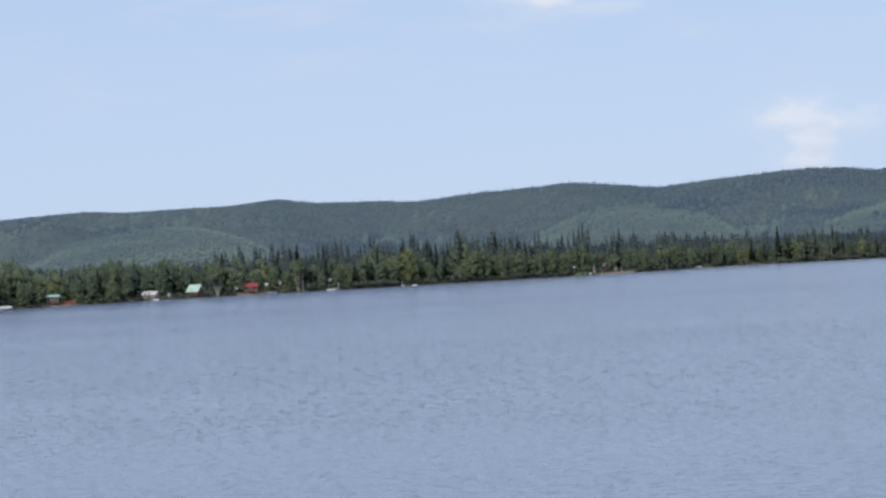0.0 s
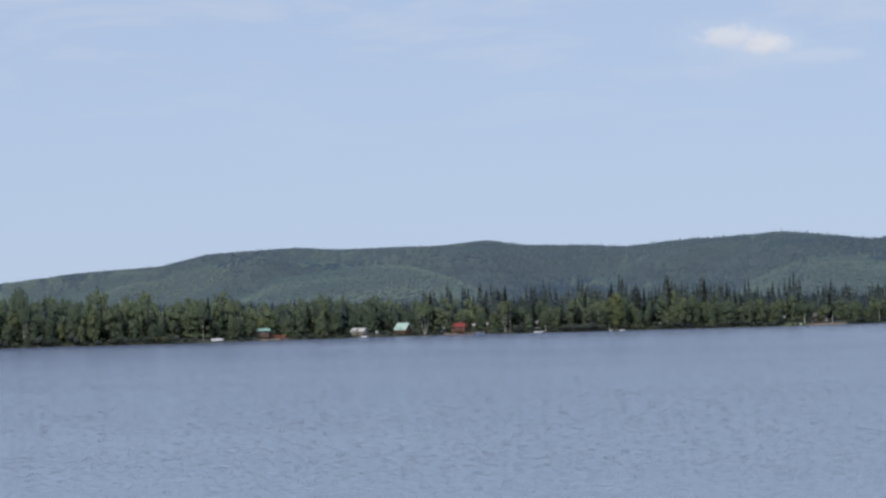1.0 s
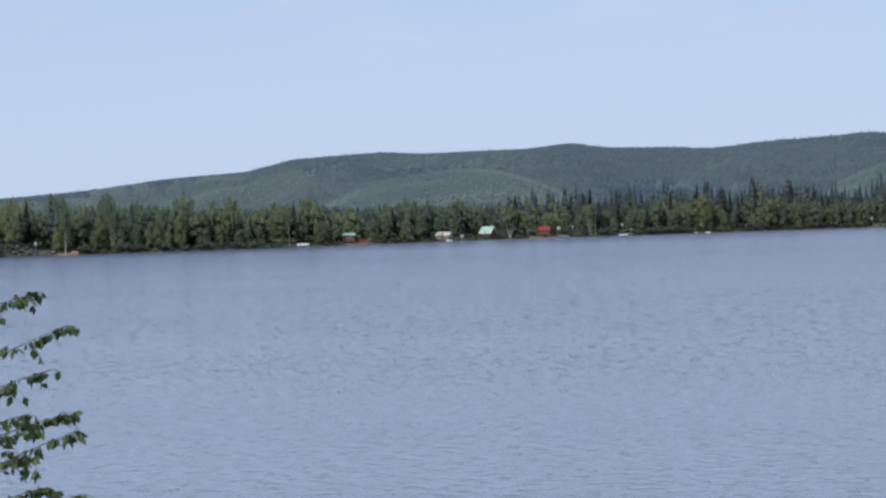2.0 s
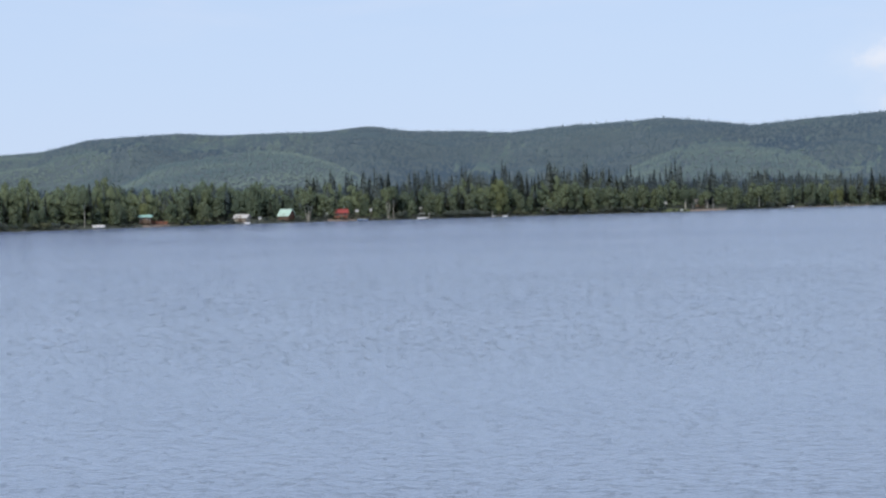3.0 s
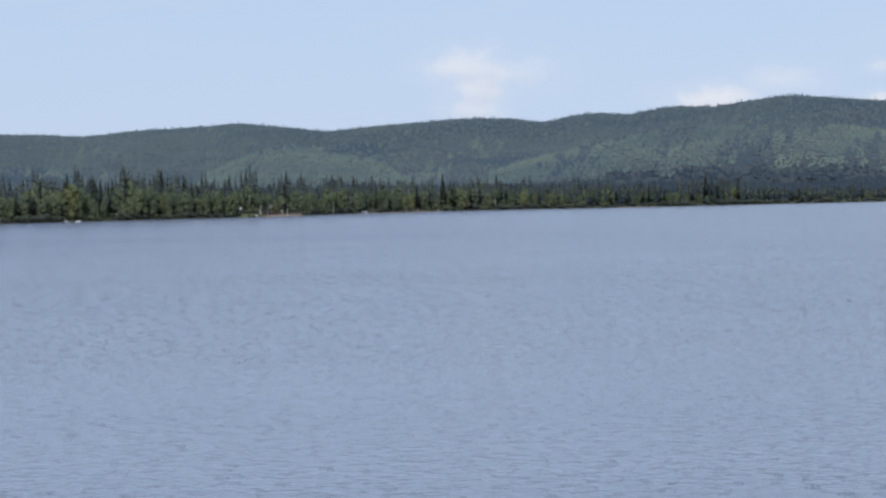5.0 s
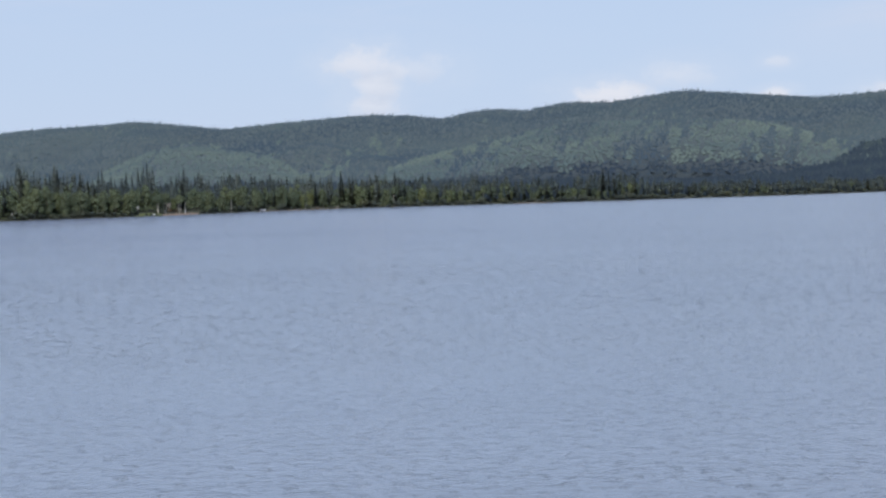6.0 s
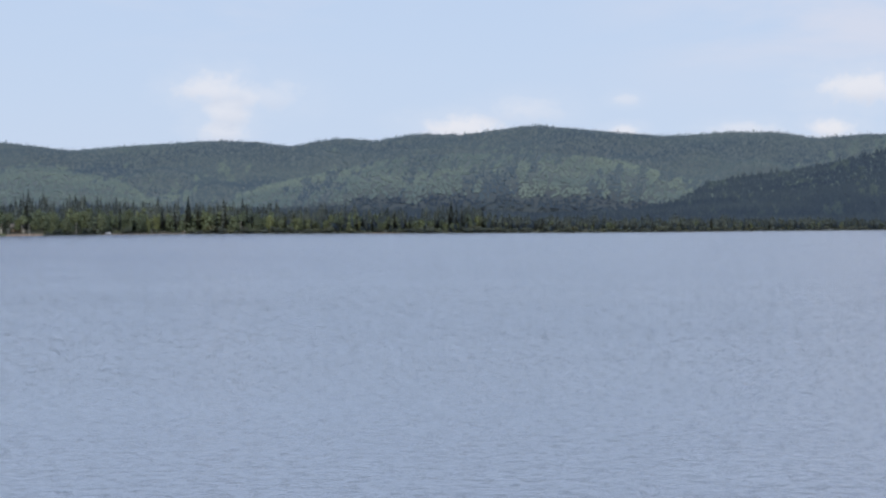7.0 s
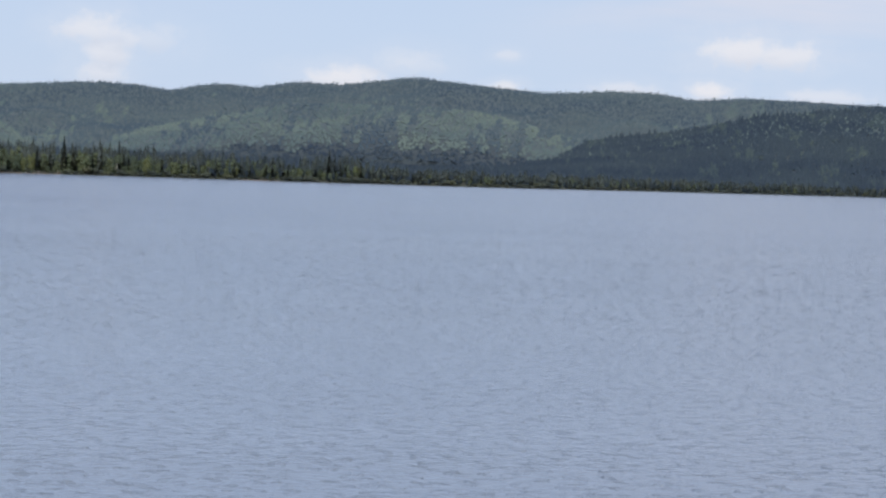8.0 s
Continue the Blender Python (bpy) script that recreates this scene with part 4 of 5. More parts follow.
def hull_rows(length, beam, depth):
    rows = []
    for i in range(9):
        u = i / 8
        half = beam / 2 * (0.82 + 0.18 * math.sin(u * 2.2)) * (1 - max(0, (u - 0.45) / 0.55) ** 2.2) + 0.02
        x = -length / 2 + u * length
        keel = 0.30 * max(0, (u - 0.6) / 0.4) ** 2 * depth
        rows.append([(x, -half, depth * (0.9 + 0.2 * u)), (x, -half * 0.94, depth * 0.35 + keel), (x, 0, keel), (x, half * 0.94, depth * 0.4 + keel), (x, half, depth * (0.9 + 0.2 * u))])
    return rows


def boat(place, turn, length, hull, label, motor=True, screen=False, canopy=False, heel=0):
    t = thing("boat", place, turn, label, "boat", "boats along the far shore")
    t.matrix_world = t.matrix_world @ Matrix.Rotation(radians(heel), 4, "X")
    beam, depth = length * 0.36, 0.48 + 0.06 * length
    for name, shrink, mat in (("hull", 0.0, hull), ("lining", 0.05, "white")):
        bm = bmesh.new()
        rows = [[bm.verts.new((x * (1 - shrink * 0.4), y * (1 - shrink * 1.2), z + shrink * (1.2 if 0 < k < 4 else 0.1))) for k, (x, y, z) in enumerate(r)] for r in hull_rows(length, beam, depth)]
        for a, b in zip(rows, rows[1:]):
            for k in range(4):
                bm.faces.new((a[k], b[k], b[k + 1], a[k + 1]))
        bm.faces.new(rows[0])
        part(name, bm, mat, t)
    rim = hull_rows(length, beam, depth)
    for side in (0, 4):
        part("gunwale", tube(bmesh.new(), [r[side] for r in rim], [0.035] * 9, 5), "white", t)
    for x in (-length * 0.22, length * 0.08):
        part("seat", boxed(x - 0.16, x + 0.16, -beam * 0.4, beam * 0.4, depth * 0.62, depth * 0.68, bevel=0.01), "deck", t)
    if motor:
        mo = part("outboard", boxed(-length / 2 - 0.38, -length / 2 - 0.06, -0.17, 0.17, depth * 0.9, depth * 0.9 + 0.42, bevel=0.07), "black", t, "black outboard motor")
        part("shaft", boxed(-length / 2 - 0.26, -length / 2 - 0.14, -0.05, 0.05, -0.15, depth * 0.9, bevel=0.01), "black", mo)
    if screen:
        bm = bmesh.new()
        slab(bm, [(length * 0.14, -beam * 0.36, depth + 0.05), (length * 0.14, beam * 0.36, depth + 0.05), (length * 0.02, beam * 0.32, depth + 0.5), (length * 0.02, -beam * 0.32, depth + 0.5)], 0.02)
        part("windscreen", bm, "glass", t)
    if canopy:
        for x in (-length * 0.3, length * 0.15):
            for y in (-beam * 0.4, beam * 0.4):
                part("pole", tube(bmesh.new(), [(x, y, depth * 0.9), (x, y, depth + 1.5)], [0.025, 0.025], 5), "steel", t)
        part("canopy", boxed(-length * 0.36, length * 0.2, -beam * 0.46, beam * 0.46, depth + 1.48, depth + 1.56, bevel=0.03), "white", t)
    return t


def dish(place, turn, size, pole, label="white satellite dish on a steel pole by the shore"):
    t = thing("satellite_dish", place, turn, label, "satellite dish")
    part("pole", tube(bmesh.new(), [(0, 0, -0.3), (0, 0, pole)], [0.05, 0.05], 6), "steel", t)
    bm = bmesh.new()
    rings_ = []
    for k, (r, y) in enumerate(((0.02, 0.16), (0.3, 0.12), (0.7, 0.02), (1.0, -0.12))):
        rings_.append([bm.verts.new((r * size / 2 * math.cos(j * 0.5236), y * size, pole + r * size / 2 * math.sin(j * 0.5236))) for j in range(12)])
    for a, b in zip(rings_, rings_[1:]):
        for j in range(12):
            bm.faces.new((a[j], b[j], b[(j + 1) % 12], a[(j + 1) % 12]))
    bm.faces.new(rings_[0])
    bmesh.ops.solidify(bm, geom=bm.faces[:], thickness=0.03)
    part("reflector", bm, "white", t)
    part("arm", tube(bmesh.new(), [(0, 0, pole - size * 0.45), (0, -size * 0.45, pole - size * 0.1)], [0.025, 0.02], 5), "steel", t)
    return t


def mast(place, high, label):
    t = thing("pole", place, 0, label, "pole")
    part("shaft", tube(bmesh.new(), [(0, 0, -0.4), (0.02, 0, high * 0.5), (0, 0, high)], [0.07, 0.06, 0.04], 7), "white", t)
    part("cap", boxed(-0.08, 0.08, -0.08, 0.08, high, high + 0.12, bevel=0.03), "white", t)
    return t


def dock(az, length, off=-1.0):
    t = thing("dock", spot(az, off, 0.55), -az, "weathered plank dock on posts over the water", "dock", "docks along the far shore")
    n = int(length / 0.3)
    for k in range(n):
        part("plank", boxed(-0.75, 0.75, -length + k * 0.3, -length + k * 0.3 + 0.27, -0.05, 0.0, bevel=0.008), "deck", t)
    for x in (-0.65, 0.65):
        part("beam", boxed(x - 0.05, x + 0.05, -length, 0.4, -0.18, -0.05), "deck", t)
        for y in (-length + 0.2, -length * 0.5, -0.3):
            part("post", tube(bmesh.new(), [(x, y, -1.7), (x, y, 0.35)], [0.07, 0.06], 6), "bark_spruce", t)
    return t


def boulder(seed, place, size):
    rng_ = np.random.RandomState(seed)
    bm = bmesh.new()
    bmesh.ops.create_icosphere(bm, subdivisions=2, radius=size)
    k = rng_.uniform(0.7, 1.3, 3)
    for v in bm.verts:
        f = 1 + 0.28 * noise.noise(v.co * (1.4 / size) + Vector((seed, 0, 0)))
        v.co = Vector((v.co.x * k[0] * f, v.co.y * k[1] * f, v.co.z * k[2] * f * 0.7))
    me = bpy.data.meshes.new("boulder")
    bm.to_mesh(me)
    bm.free()
    me.materials.append(M["rock"])
    ob = new("boulder", me)
    ob.matrix_world = Matrix.Translation(place) @ Matrix.Rotation(seed, 4, "Z")
    return tagged(ob, "grey angular boulder at the water's edge", "boulder", "boulders on the far shore")


def sheet(name, a0, a1, o0, o1, mat, label, category, lift=0.05):
    """A patch of beach or grass that follows the ground, with a ragged edge."""
    na_, no_ = 24, 8
    V, F = [], []
    for i in range(na_ + 1):
        for j in range(no_ + 1):
            u, w_ = i / na_, j / no_
            a_ = a0 + (a1 - a0) * u
            rag = 0.5 + 0.5 * math.sin(math.pi * u) ** 0.5
            o_ = o0 + (o1 - o0) * w_ * rag * (0.85 + 0.15 * math.sin(i * 1.7))
            p = spot(a_, o_)
            V.append((p.x, p.y, p.z + (lift if 0 < i < na_ and 0 < j < no_ else -0.06)))
    for i in range(na_):
        for j in range(no_):
            q = i * (no_ + 1) + j
            F.append((q, q + no_ + 1, q + no_ + 2, q + 1))
    return tagged(mesh_of(name, V, F, M[mat], True), label, category, kind="structure")


def at(az, off, dz=0.0):
    p = spot(az, off)
    return Vector((p.x, p.y, p.z + dz))


def afloat(az, off, z=-0.18):
    return spot(az, off, z)


# beaches and lawns
sheet("beach", -19.62, -18.78, 0.0, 4.5, "beach", "pale orange gravel beach by the birches", "beach")
sheet("beach", -11.75, -11.0, 0.2, 4.5, "beach", "reddish gravel bank below the teal-roofed cabin", "beach")
sheet("beach", -6.95, -6.05, 0.2, 5.0, "beach", "tan gravel bank below the red cabin", "beach")
sheet("beach", 2.82, 3.82, 0.0, 5.5, "beach", "pinkish gravel beach beside a lawn", "beach")
sheet("beach", 5.3, 7.6, 0.0, 1.0, "beach", "narrow grey-tan gravel strand", "beach")
sheet("beach", 12.2, 13.3, 0.0, 1.2, "beach", "narrow tan gravel strand under spruces", "beach")
sheet("lawn", 2.08, 2.85, 0.4, 10.0, "lawn", "mown green lawn sloping to the lake", "lawn")
sheet("lawn", -10.7, -9.45, 1.5, 6.0, "lawn", "rough tan-green grass beside the grey cabin", "lawn")

# cabins
cabin(at(-11.66, 5.5, 0.55), 11.7 - 4, 3.9, 3.0, 2.1, 0.5, "roof_teal", "brown", "small dark cabin with a faded teal metal roof", porch=1.4, over=0.5)
cabin(at(-9.10, 5.5, 0.1), 9.1 - 20, 4.6, 4.2, 1.3, 1.0, "roof_grey", "siding", "low beige cabin with a weathered white metal roof", porch=1.2, stove=False, panes=1)
cabin(at(-7.92, 5.0, 0.35), 7.9 - 32, 4.2, 4.2, 1.7, 2.0, "roof_green", "log", "red-brown log cabin with a pale green metal roof", porch=1.5, over=0.6)
cabin(at(-6.48, 5.5, 0.3), 6.5 + 6, 4.9, 4.2, 2.0, 1.2, "roof_red", "log_orange", "orange-red board cabin with a red metal roof", porch=1.6)
cabin(at(-0.82, 9.5, 0.6), 0.8, 4.2, 3.6, 2.0, 0.9, "roof_dark", "brown", "dark brown cabin half hidden among spruces", porch=1.0)
cabin(at(3.1, 15.5, 0.3), -3.1 + 8, 4.0, 3.6, 2.0, 1.1, "roof_dark", "brown", "brown cabin under the trees behind the beach", porch=1.4)
cabin(at(-20.55, 9.0, 0.3), 20.5 + 6, 4.8, 4.2, 2.1, 1.4, "roof_dark", "log_orange", "orange-brown cabin on the wooded spit", porch=1.2)


def shed(place, turn, w, h, mat, label):
    t = thing("shed", place, turn, label, "shed")
    part("wall", boxed(-w / 2, w / 2, -w * 0.4, w * 0.4, 0.0, h, bevel=0.02), mat, t)
    for x in (-w * 0.4, w * 0.4):
        for y in (-w * 0.32, w * 0.32):
            part("leg", boxed(x - 0.06, x + 0.06, y - 0.06, y + 0.06, -3.0, 0.0), "deck", t)
    bm = bmesh.new()
    slab(bm, [(-w / 2 - 0.15, -w * 0.4 - 0.2, h + 0.02), (w / 2 + 0.15, -w * 0.4 - 0.2, h + 0.02), (w / 2 + 0.15, w * 0.4 + 0.15, h + 0.18), (-w / 2 - 0.15, w * 0.4 + 0.15, h + 0.18)], 0.08)
    part("roof", bm, "roof_grey", t)
    part("door", boxed(-0.35, 0.35, -w * 0.4 - 0.05, -w * 0.4 - 0.004, 0, h - 0.1, bevel=0.01), "white", t)
    return t


shed(at(-6.04, 5.5, 2.4), 6, 1.2, 0.6, "white", "small white shed among birches")
shed(at(-5.67, 5.5, 2.6), 6, 0.75, 0.6, "white", "narrow white outhouse among birches")
shed(at(-4.34, 8.0, 2.4), 4, 1.1, 0.8, "white", "small white hut under the spruces")

# boats, docks and dishes
boat(at(-12.88, 0.3, 0.3), 12.9 + 8, 4.3, "white", "white skiff drawn up on the shore", heel=24)
boat(afloat(-9.02, -2.2), 9 - 8, 3.4, "white", "small white rowing boat at a dock", motor=False, heel=-10)
boat(afloat(-5.9, -1.6), 6 + 170, 4.2, "blue", "blue and white motorboat with a windscreen", screen=True)
boat(afloat(-4.29, -1.0), 4 + 4, 4.3, "white", "white motorboat with a canopy at the shore", canopy=True)
boat(afloat(-2.08, -1.8), 2 + 20, 2.2, "white", "small white dinghy by the shore", motor=False)
boat(afloat(-2.37, -0.8), 2 + 70, 2.6, "white", "white dinghy moored at a post")
boat(at(2.61, 0.9, 0.1), -2.6 + 35, 1.9, "white", "small white dinghy on the grass edge", motor=False)
boat(at(5.49, 0.3, 0.12), -5.5 + 6, 3.0, "white", "white skiff on the gravel strand", heel=-22)
boat(at(-18.9, 1.0, 0.15), 18.9 - 5, 2.0, "redpaint", "faded red and white dinghy on the beach", motor=False, heel=-20)
boat(at(-19.45, 2.5, 0.15), 19.4 + 60, 1.9, "white", "white dinghy turned ashore by rocks", motor=False)
boat(at(6.96, 1.6, 0.1), -7 + 15, 1.7, "brown", "small brown canoe lying on the strand", motor=False)
boat(at(7.48, 1.7, 0.1), -7.5 + 5, 1.5, "brown", "small brown canoe lying on the strand", motor=False)
for az_, ln in ((-9.12, 3.0), (-5.1, 4.0), (-4.15, 3.0), (-2.25, 3.0), (2.95, 4.0)):
    dock(az_, ln)
dish(at(-19.92, 2.6), 20, 1.1, 2.8)
dish(at(-8.63, 4.0), 8, 1.2, 1.2)
dish(at(-1.07, 3.5), 1, 0.9, 1.9)
dish(at(2.2, 8.0), -2, 1.1, 2.6)
dish(at(6.28, 3.2), -6, 0.9, 1.3)
dish(at(-6.83, 4.0), 7, 0.6, 2.0)
mast(at(-6.89, 4.2), 3.4, "white wooden pole beside the red cabin")
mast(at(3.45, 3.0), 5.0, "white flagless pole on the beach")
mast(at(6.63, 2.6), 1.9, "short white post on the strand")
mast(at(8.49, 2.0), 2.2, "short white post at the water's edge")
mast(afloat(-2.42, -1.0), 2.4, "grey mooring post standing in shallow water")
mast(afloat(-4.12, -1.2), 3.0, "pale mooring post beside a motorboat")

# brush before the cabins
for az_, off, k in ((-11.97, 2.0, 0.85), (-9.42, 1.8, 0.7), (-8.72, 1.2, 0.4), (-8.25, 1.4, 0.5), (-7.62, 1.6, 0.6), (-0.95, 2.5, 0.9), (-0.7, 3.0, 1.0)):
    put(SHRUBS[int(off * 10) % 3], az_, off, k, 1.0)

# woodpile by the teal-roofed cabin
wp = thing("woodpile", at(-11.3, 3.4), 11.3, "stacked red-brown firewood logs on the bank", "woodpile")
for k in range(36):
    row, col = divmod(k, 12)
    x = -3 + col * 0.5 + (row % 2) * 0.25
    part("log", tube(bmesh.new(), [(x, -0.35, 0.22 + row * 0.4), (x, 0.35, 0.22 + row * 0.4)], [0.22, 0.22], 7), "log_orange" if k % 3 else "log", wp)

for k in range(16):
    az_ = -20.7 + k * 0.075
    boulder(k, at(az_, 0.4 + (k * 7 % 5) * 0.9, 0.1), 0.6 + 0.12 * (k * 5 % 6))
for k in range(30):
    az_ = -18.5 + k * 0.93 + 0.3 * math.sin(k * 3.1)
    boulder(40 + k, at(az_, 0.2 + 0.2 * (k % 3), 0.0), 0.3 + 0.07 * (k * 5 % 6))

# birches whose bare white trunks stand free
SHOW = [birch(240, 14.0, 2.6, 0.62, 2, "twin-stemmed birch with long bare white trunks", "birches on the far shore", "bark_birch", 0.10),
        birch(241, 13.0, 2.4, 0.66, 1, "slender birch with a long bare white trunk", "birches on the far shore", "bark_birch", 0.09),
        birch(242, 10.0, 3.2, 0.56, 3, "spreading three-stemmed birch with white trunks", "birches on the far shore", "bark_birch", 0.10)]
placed = set()
for k, az_, off, hi in ((0, -19.15, 1.6, 13.0), (1, -13.25, 3.2, 13.0), (0, -10.05, 7.0, 12.5), (2, -7.34, 1.8, 12.0), (0, -5.2, 2.5, 12.5), (1, -5.06, 2.2, 13.0), (2, 2.73, 5.0, 9.0), (2, 2.92, 6.0, 9.5),
                        (2, 3.3, 7.0, 8.0), (2, 4.67, 1.8, 10.5), (1, 5.0, 6.0, 12.0), (0, 9.0, 3.0, 10.5), (2, 8.2, 4.0, 9.5), (1, 11.4, 3.0, 9.5), (0, -17.9, 4.0, 13), (1, 15.3, 3.0, 9.0), (1, -16.6, 4.0, 12)):
    p, sc = spot(az_, off), hi / (14.0, 13.0, 10.0)[k]
    mm = Matrix.LocRotScale(p, Euler((0, 0, az_ * 3)), (sc, sc, sc))
    if k in placed:
        copy_thing(SHOW[k], mm)
    else:
        placed.add(k)
        first_places.append((SHOW[k], mm))
# the tallest spruces on the skyline of the shore wood
for az_, top_el, off in ((-16.94, 0.69, 12), (-16.22, 0.64, 14), (-14.7, 0.46, 10), (-14.5, 0.47, 12), (-13.11, 0.51, 12), (-12.94, 0.47, 10), (-10.9, 0.34, 12), (-7.18, 0.54, 16), (-5.71, 0.70, 16), (-5.19, 0.66, 16), (-4.4, 0.6, 15),
                         (-0.32, 0.69, 18), (0.12, 0.74, 18), (0.2, 0.70, 15), (2.58, 0.72, 20), (3.4, 0.66, 20), (7.6, 0.5, 14), (14.6, 0.42, 8), (14.75, 0.46, 9), (14.9, 0.42, 10), (15.05, 0.38, 9), (15.45, 0.36, 8)):
    p = spot(az_, off)
    hi = EYE[2] + (float(shore(az_)) + off) * math.tan(radians(top_el)) - p.z
    sc = hi / 14.0
    copy_thing(SPRUCES[int(abs(az_) * 10) % 5], Matrix.LocRotScale(p, Euler((0, 0, az_ * 5)), (sc * 0.8, sc * 0.8, sc)))
for k in range(15):
    az_, off = -3.3 + 0.31 * k + 0.06 * math.sin(k * 5.1), 14 + k * 5 % 7
    p = spot(az_, off)
    hi = EYE[2] + (float(shore(az_)) + off) * math.tan(radians(0.64 + 0.045 * math.sin(k * 2.3) + 0.002 * k)) - p.z
    sc = hi / 14.0
    copy_thing(SPRUCES[k * 2 % 5], Matrix.LocRotScale(p, Euler((0, 0, k * 1.7)), (sc * 0.78, sc * 0.78, sc)))
for ob, m in first_places:
    ob.matrix_basis = m

# ================= the young birch beside the camera =================
NEAR = 10.5
m = Mat("near_birch_leaf", 0.5)
m.bsdf.inputs["Specular IOR Level"].default_value = 0.3
lc = m.ramp(m.each(), [(0.0, (0.065, 0.100, 0.045)), (0.6, (0.110, 0.155, 0.065)), (1.0, (0.165, 0.215, 0.095))])
lc = m.blend(lc, m.ramp(m.noise(60, 3), [(0.3, (0.8, 0.8, 0.8)), (0.7, (1.15, 1.15, 1.15))]), 1.0, "MULTIPLY")
m.colour(lc)
tr = m.n.new("ShaderNodeBsdfTranslucent")
m.l.new(lc, tr.inputs["Color"])
mx = m.n.new("ShaderNodeMixShader")
mx.inputs[0].default_value = 0.35
m.l.new(m.bsdf.outputs[0], mx.inputs[1])
m.l.new(tr.outputs[0], mx.inputs[2])
m.l.new(mx.outputs[0], m.n["Material Output"].inputs["Surface"])
M["leaf"] = m.mat


def leaf_mesh(seed, long):
    """A pointed birch leaf, folded along its midrib, hanging from its stalk along -z."""
    rng_ = np.random.RandomState(seed)
    bm = bmesh.new()
    wide = long * 0.36
    prof = ((0.0, 0.10), (0.22, 0.85), (0.42, 1.0), (0.7, 0.55), (1.0, 0.02))
    mid, lf, rt = [], [], []
    for u, w in prof:
        curl = 0.15 * long * u * u
        mid.append(bm.verts.new((0, curl, -long * (0.25 + u))))
        lf.append(bm.verts.new((-wide * w * rng_.uniform(0.9, 1.1), curl - 0.2 * wide * w, -long * (0.25 + u))))
        rt.append(bm.verts.new((wide * w * rng_.uniform(0.9, 1.1), curl - 0.2 * wide * w, -long * (0.25 + u))))
    for k in range(len(prof) - 1):
        bm.faces.new((mid[k], lf[k], lf[k + 1], mid[k + 1]))
        bm.faces.new((mid[k], mid[k + 1], rt[k + 1], rt[k]))
    st = [bm.verts.new(q) for q in ((-0.0012, 0, 0), (0.0012, 0, 0), (0.0012, 0, -long * 0.27), (-0.0012, 0, -long * 0.27))]
    bm.faces.new(st)
    me = bpy.data.meshes.new("leaf")
    bm.to_mesh(me)
    bm.free()
    me.materials.append(M["leaf"])
    return me


LEAVES = [leaf_mesh(k, l) for k, l in enumerate((0.041, 0.048, 0.035))]
foot = bearing(-22.9, 0, NEAR)
foot.z = float(land(-22.9, NEAR)) - 0.05
sapling = thing("young_birch", foot, 0, "young birch with small green leaves on the near bank", "birch tree")
top_z = 9.7 - foot.z
part("trunk", tube(bmesh.new(), [(0, 0, -0.2), (0.03, 0.02, top_z * 0.35), (0.0, 0.05, top_z * 0.7), (0.05, 0.03, top_z)], [0.055, 0.042, 0.025, 0.008], 8), "bark_birch", sapling, "thin pale birch trunk")
lr = np.random.RandomState(5)


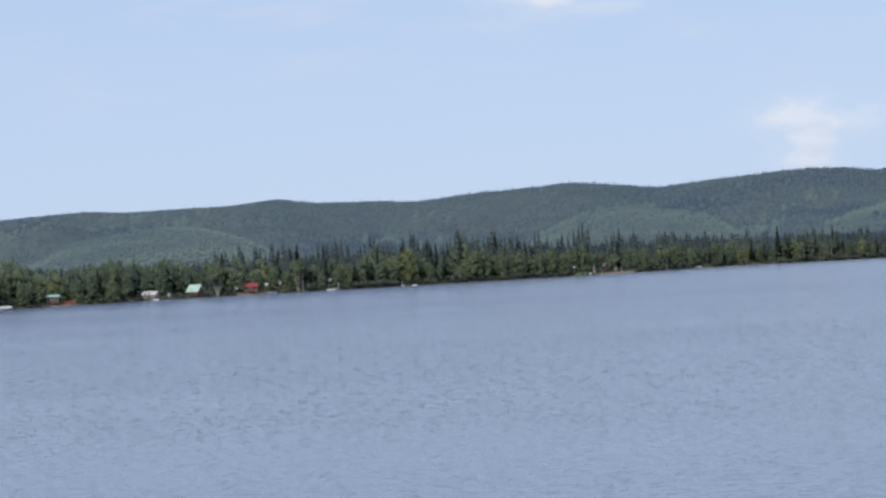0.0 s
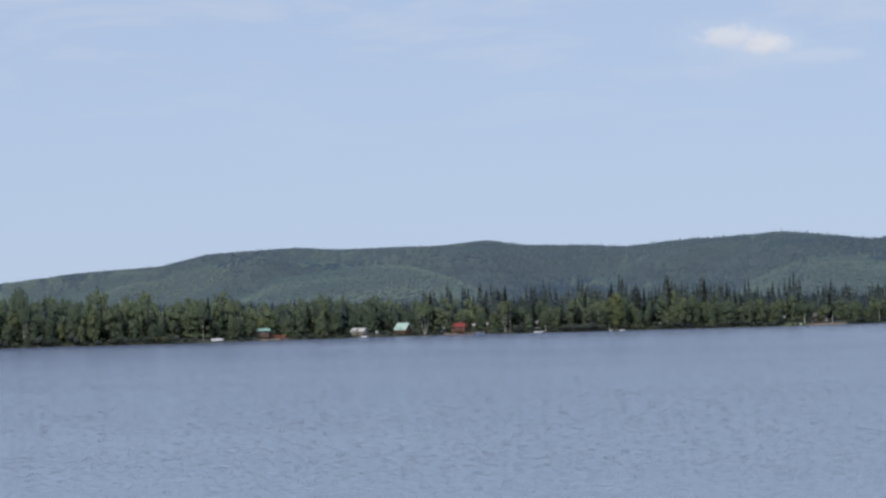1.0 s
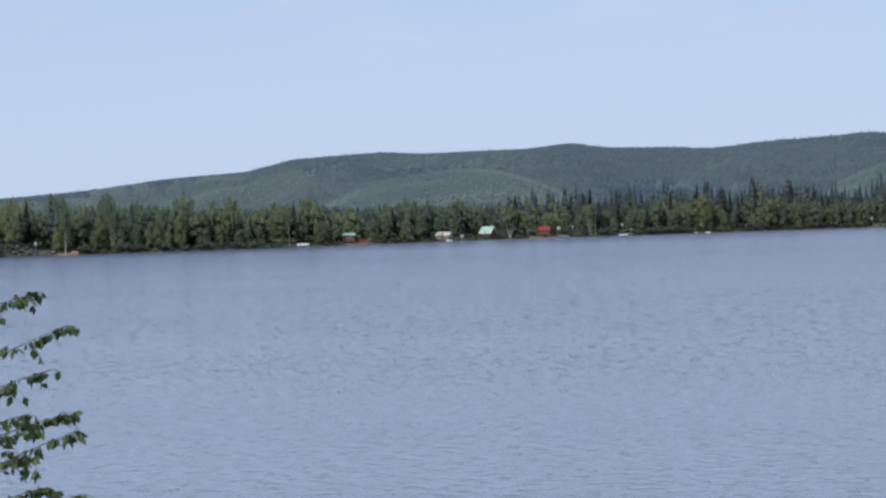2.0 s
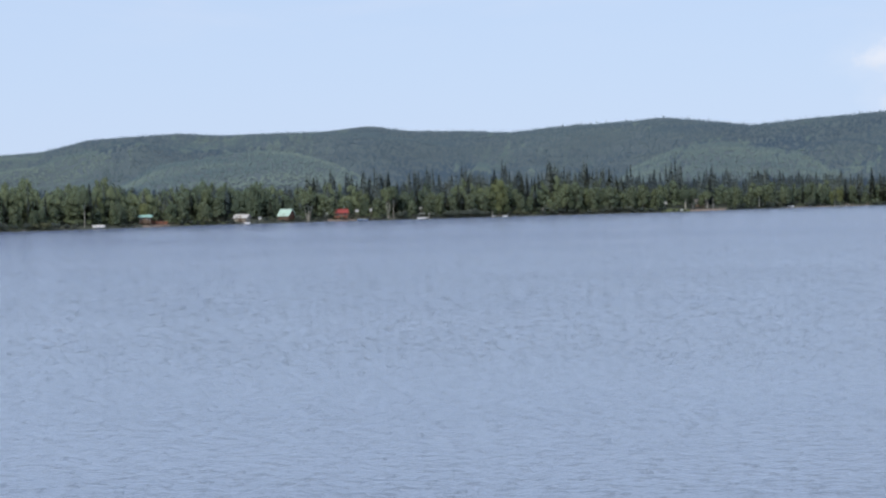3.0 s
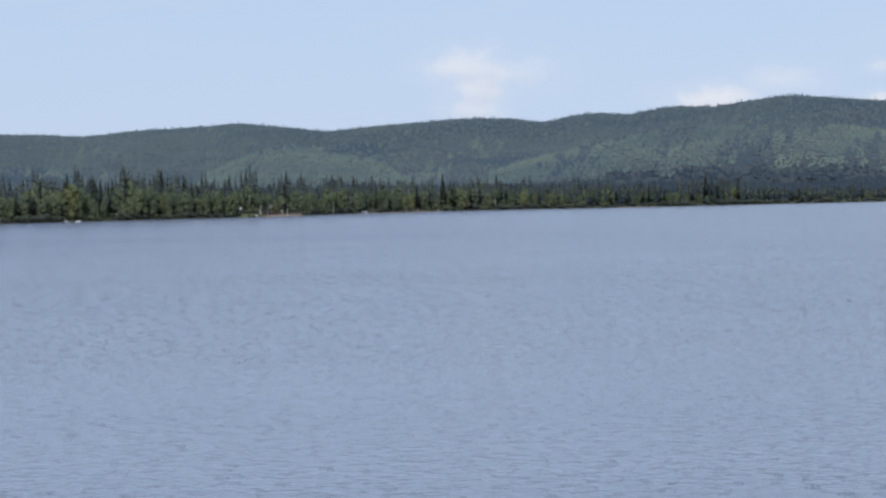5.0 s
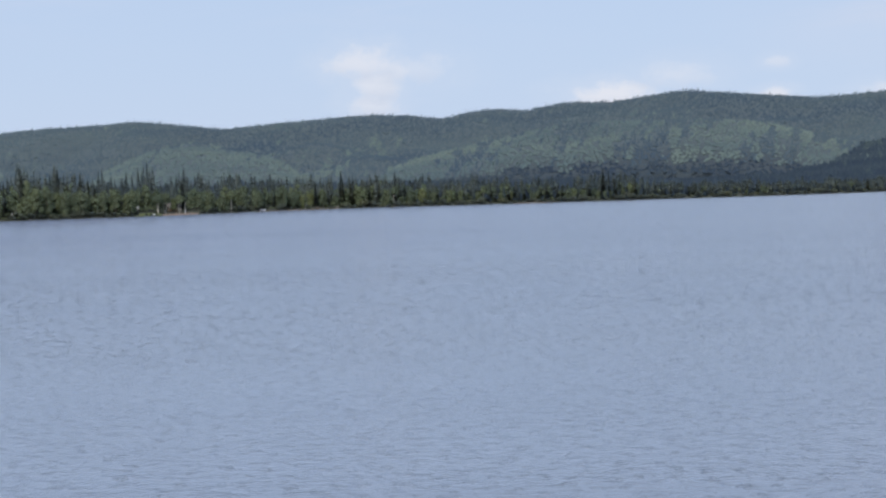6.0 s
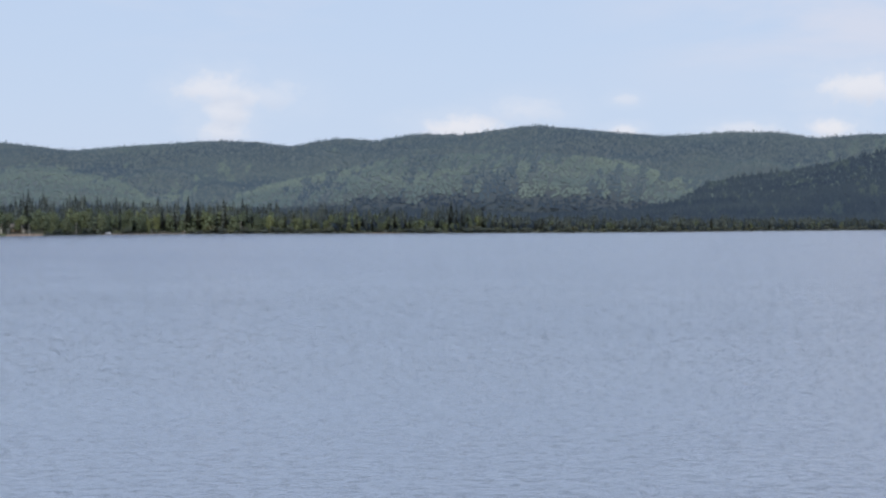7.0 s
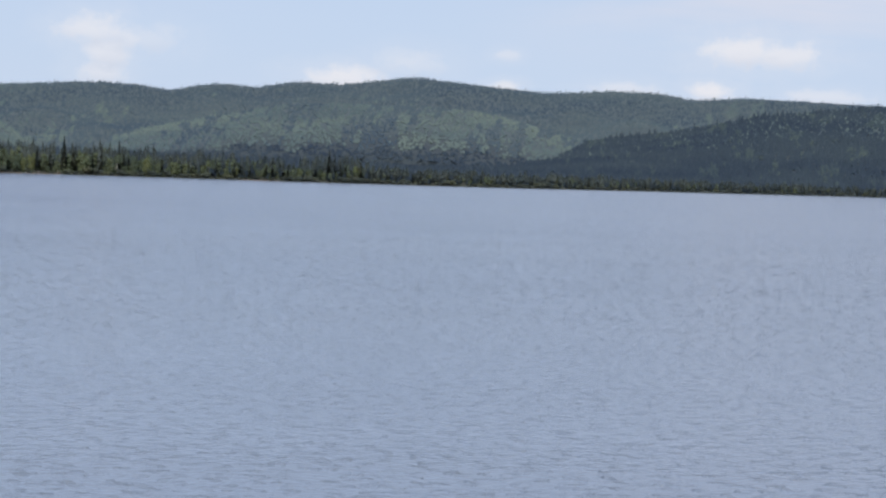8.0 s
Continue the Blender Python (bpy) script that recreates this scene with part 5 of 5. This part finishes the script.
def leafy_branch(tip, start_h, leaves, twigs):
    """A branch from the trunk to a tip, with side twigs and single hanging leaves."""
    tip = Vector(tip)
    start = Vector((0.02, 0.03, start_h))
    bend = start.lerp(tip, 0.5) + Vector((0, 0, 0.10 * (tip - start).length))
    pts = [(1 - u) ** 2 * start + 2 * u * (1 - u) * bend + u * u * tip for u in (0, 0.2, 0.4, 0.6, 0.8, 0.93, 1.0)]
    bm = tube(bmesh.new(), pts, [0.008, 0.006, 0.0045, 0.003, 0.002, 0.0014, 0.0008], 5)
    runs = [pts]
    for k in range(twigs):
        i = 2 + k % 4
        q = pts[i] + (pts[i + 1] - pts[i]) * lr.uniform(0, 1)
        d = (tip - start).normalized() * 0.8 + Vector(lr.normal(size=3) * 0.4) + Vector((0, 0, -0.25))
        d.normalize()
        e = q + d * lr.uniform(0.07, 0.15) + Vector((0, 0, -0.03))
        run = [q, q.lerp(e, 0.5) + Vector((0, 0, 0.015)), e]
        tube(bm, run, [0.003, 0.002, 0.001], 4)
        runs.append(run)
    br = part("branch", bm, "twig", sapling)
    more = bmesh.new()
    for k in range(int(leaves * 2.2)):
        run = runs[lr.randint(len(runs))] if k % 2 else runs[0]
        u = lr.uniform(0.4 if run is runs[0] else 0.1, 1.0) ** 0.8 * (len(run) - 1)
        i = min(int(u), len(run) - 2)
        q = run[i].lerp(run[i + 1], u - i)
        s = lr.uniform(0.75, 1.2)
        mm = Matrix.LocRotScale(q, Euler((lr.normal() * 0.5, lr.normal() * 0.6, lr.uniform(0, 6.28))), (s, s, s))
        if k < leaves:
            lf = new("leaf", LEAVES[lr.randint(3)])
            lf.parent = br
            lf.matrix_local = mm
        else:
            tmp = LEAVES[lr.randint(3)].copy()
            tmp.transform(mm)
            more.from_mesh(tmp)
            bpy.data.meshes.remove(tmp)
    tagged(part("foliage", more, "leaf", br), kind="stuff")


def tip_at(az, el, dist=NEAR):
    return bearing(az, el, dist) - foot


for az_, el_, dd, up_, nl, tw in ((-19.78, -1.68, 0.0, 0.5, 26, 3), (-19.1, -2.62, 0.1, 0.75, 26, 3), (-19.75, -3.8, -0.1, 0.55, 24, 4), (-19.0, -4.9, 0.15, 0.55, 34, 5),
                                  (-19.1, -5.45, -0.15, 0.8, 30, 4), (-19.75, -6.8, 0.0, 0.5, 36, 5), (-18.4, -7.3, 0.1, 0.6, 40, 6), (-19.1, -7.1, 0.2, 0.5, 34, 5), (-20.3, -4.9, 0.2, 0.4, 24, 4), (-20.2, -6.0, -0.2, 0.4, 26, 4), (-19.95, -7.15, 0.15, 0.4, 30, 5), (-20.0, -5.3, 0.25, 0.4, 22, 4)):
    tp = tip_at(az_, el_, NEAR + dd)
    leafy_branch(tp, max(0.3, min(top_z - 0.1, tp.z - up_ * 0.45)), nl, tw)
# the side of the crown turned from the lake path
for k in range(9):
    a_ = 2.2 + k * 0.42
    tp = Vector((0.8 * math.cos(a_), 0.8 * math.sin(a_), 1.3 + 0.26 * k))
    leafy_branch(tp, max(0.5, tp.z - 0.3), 2, 2)
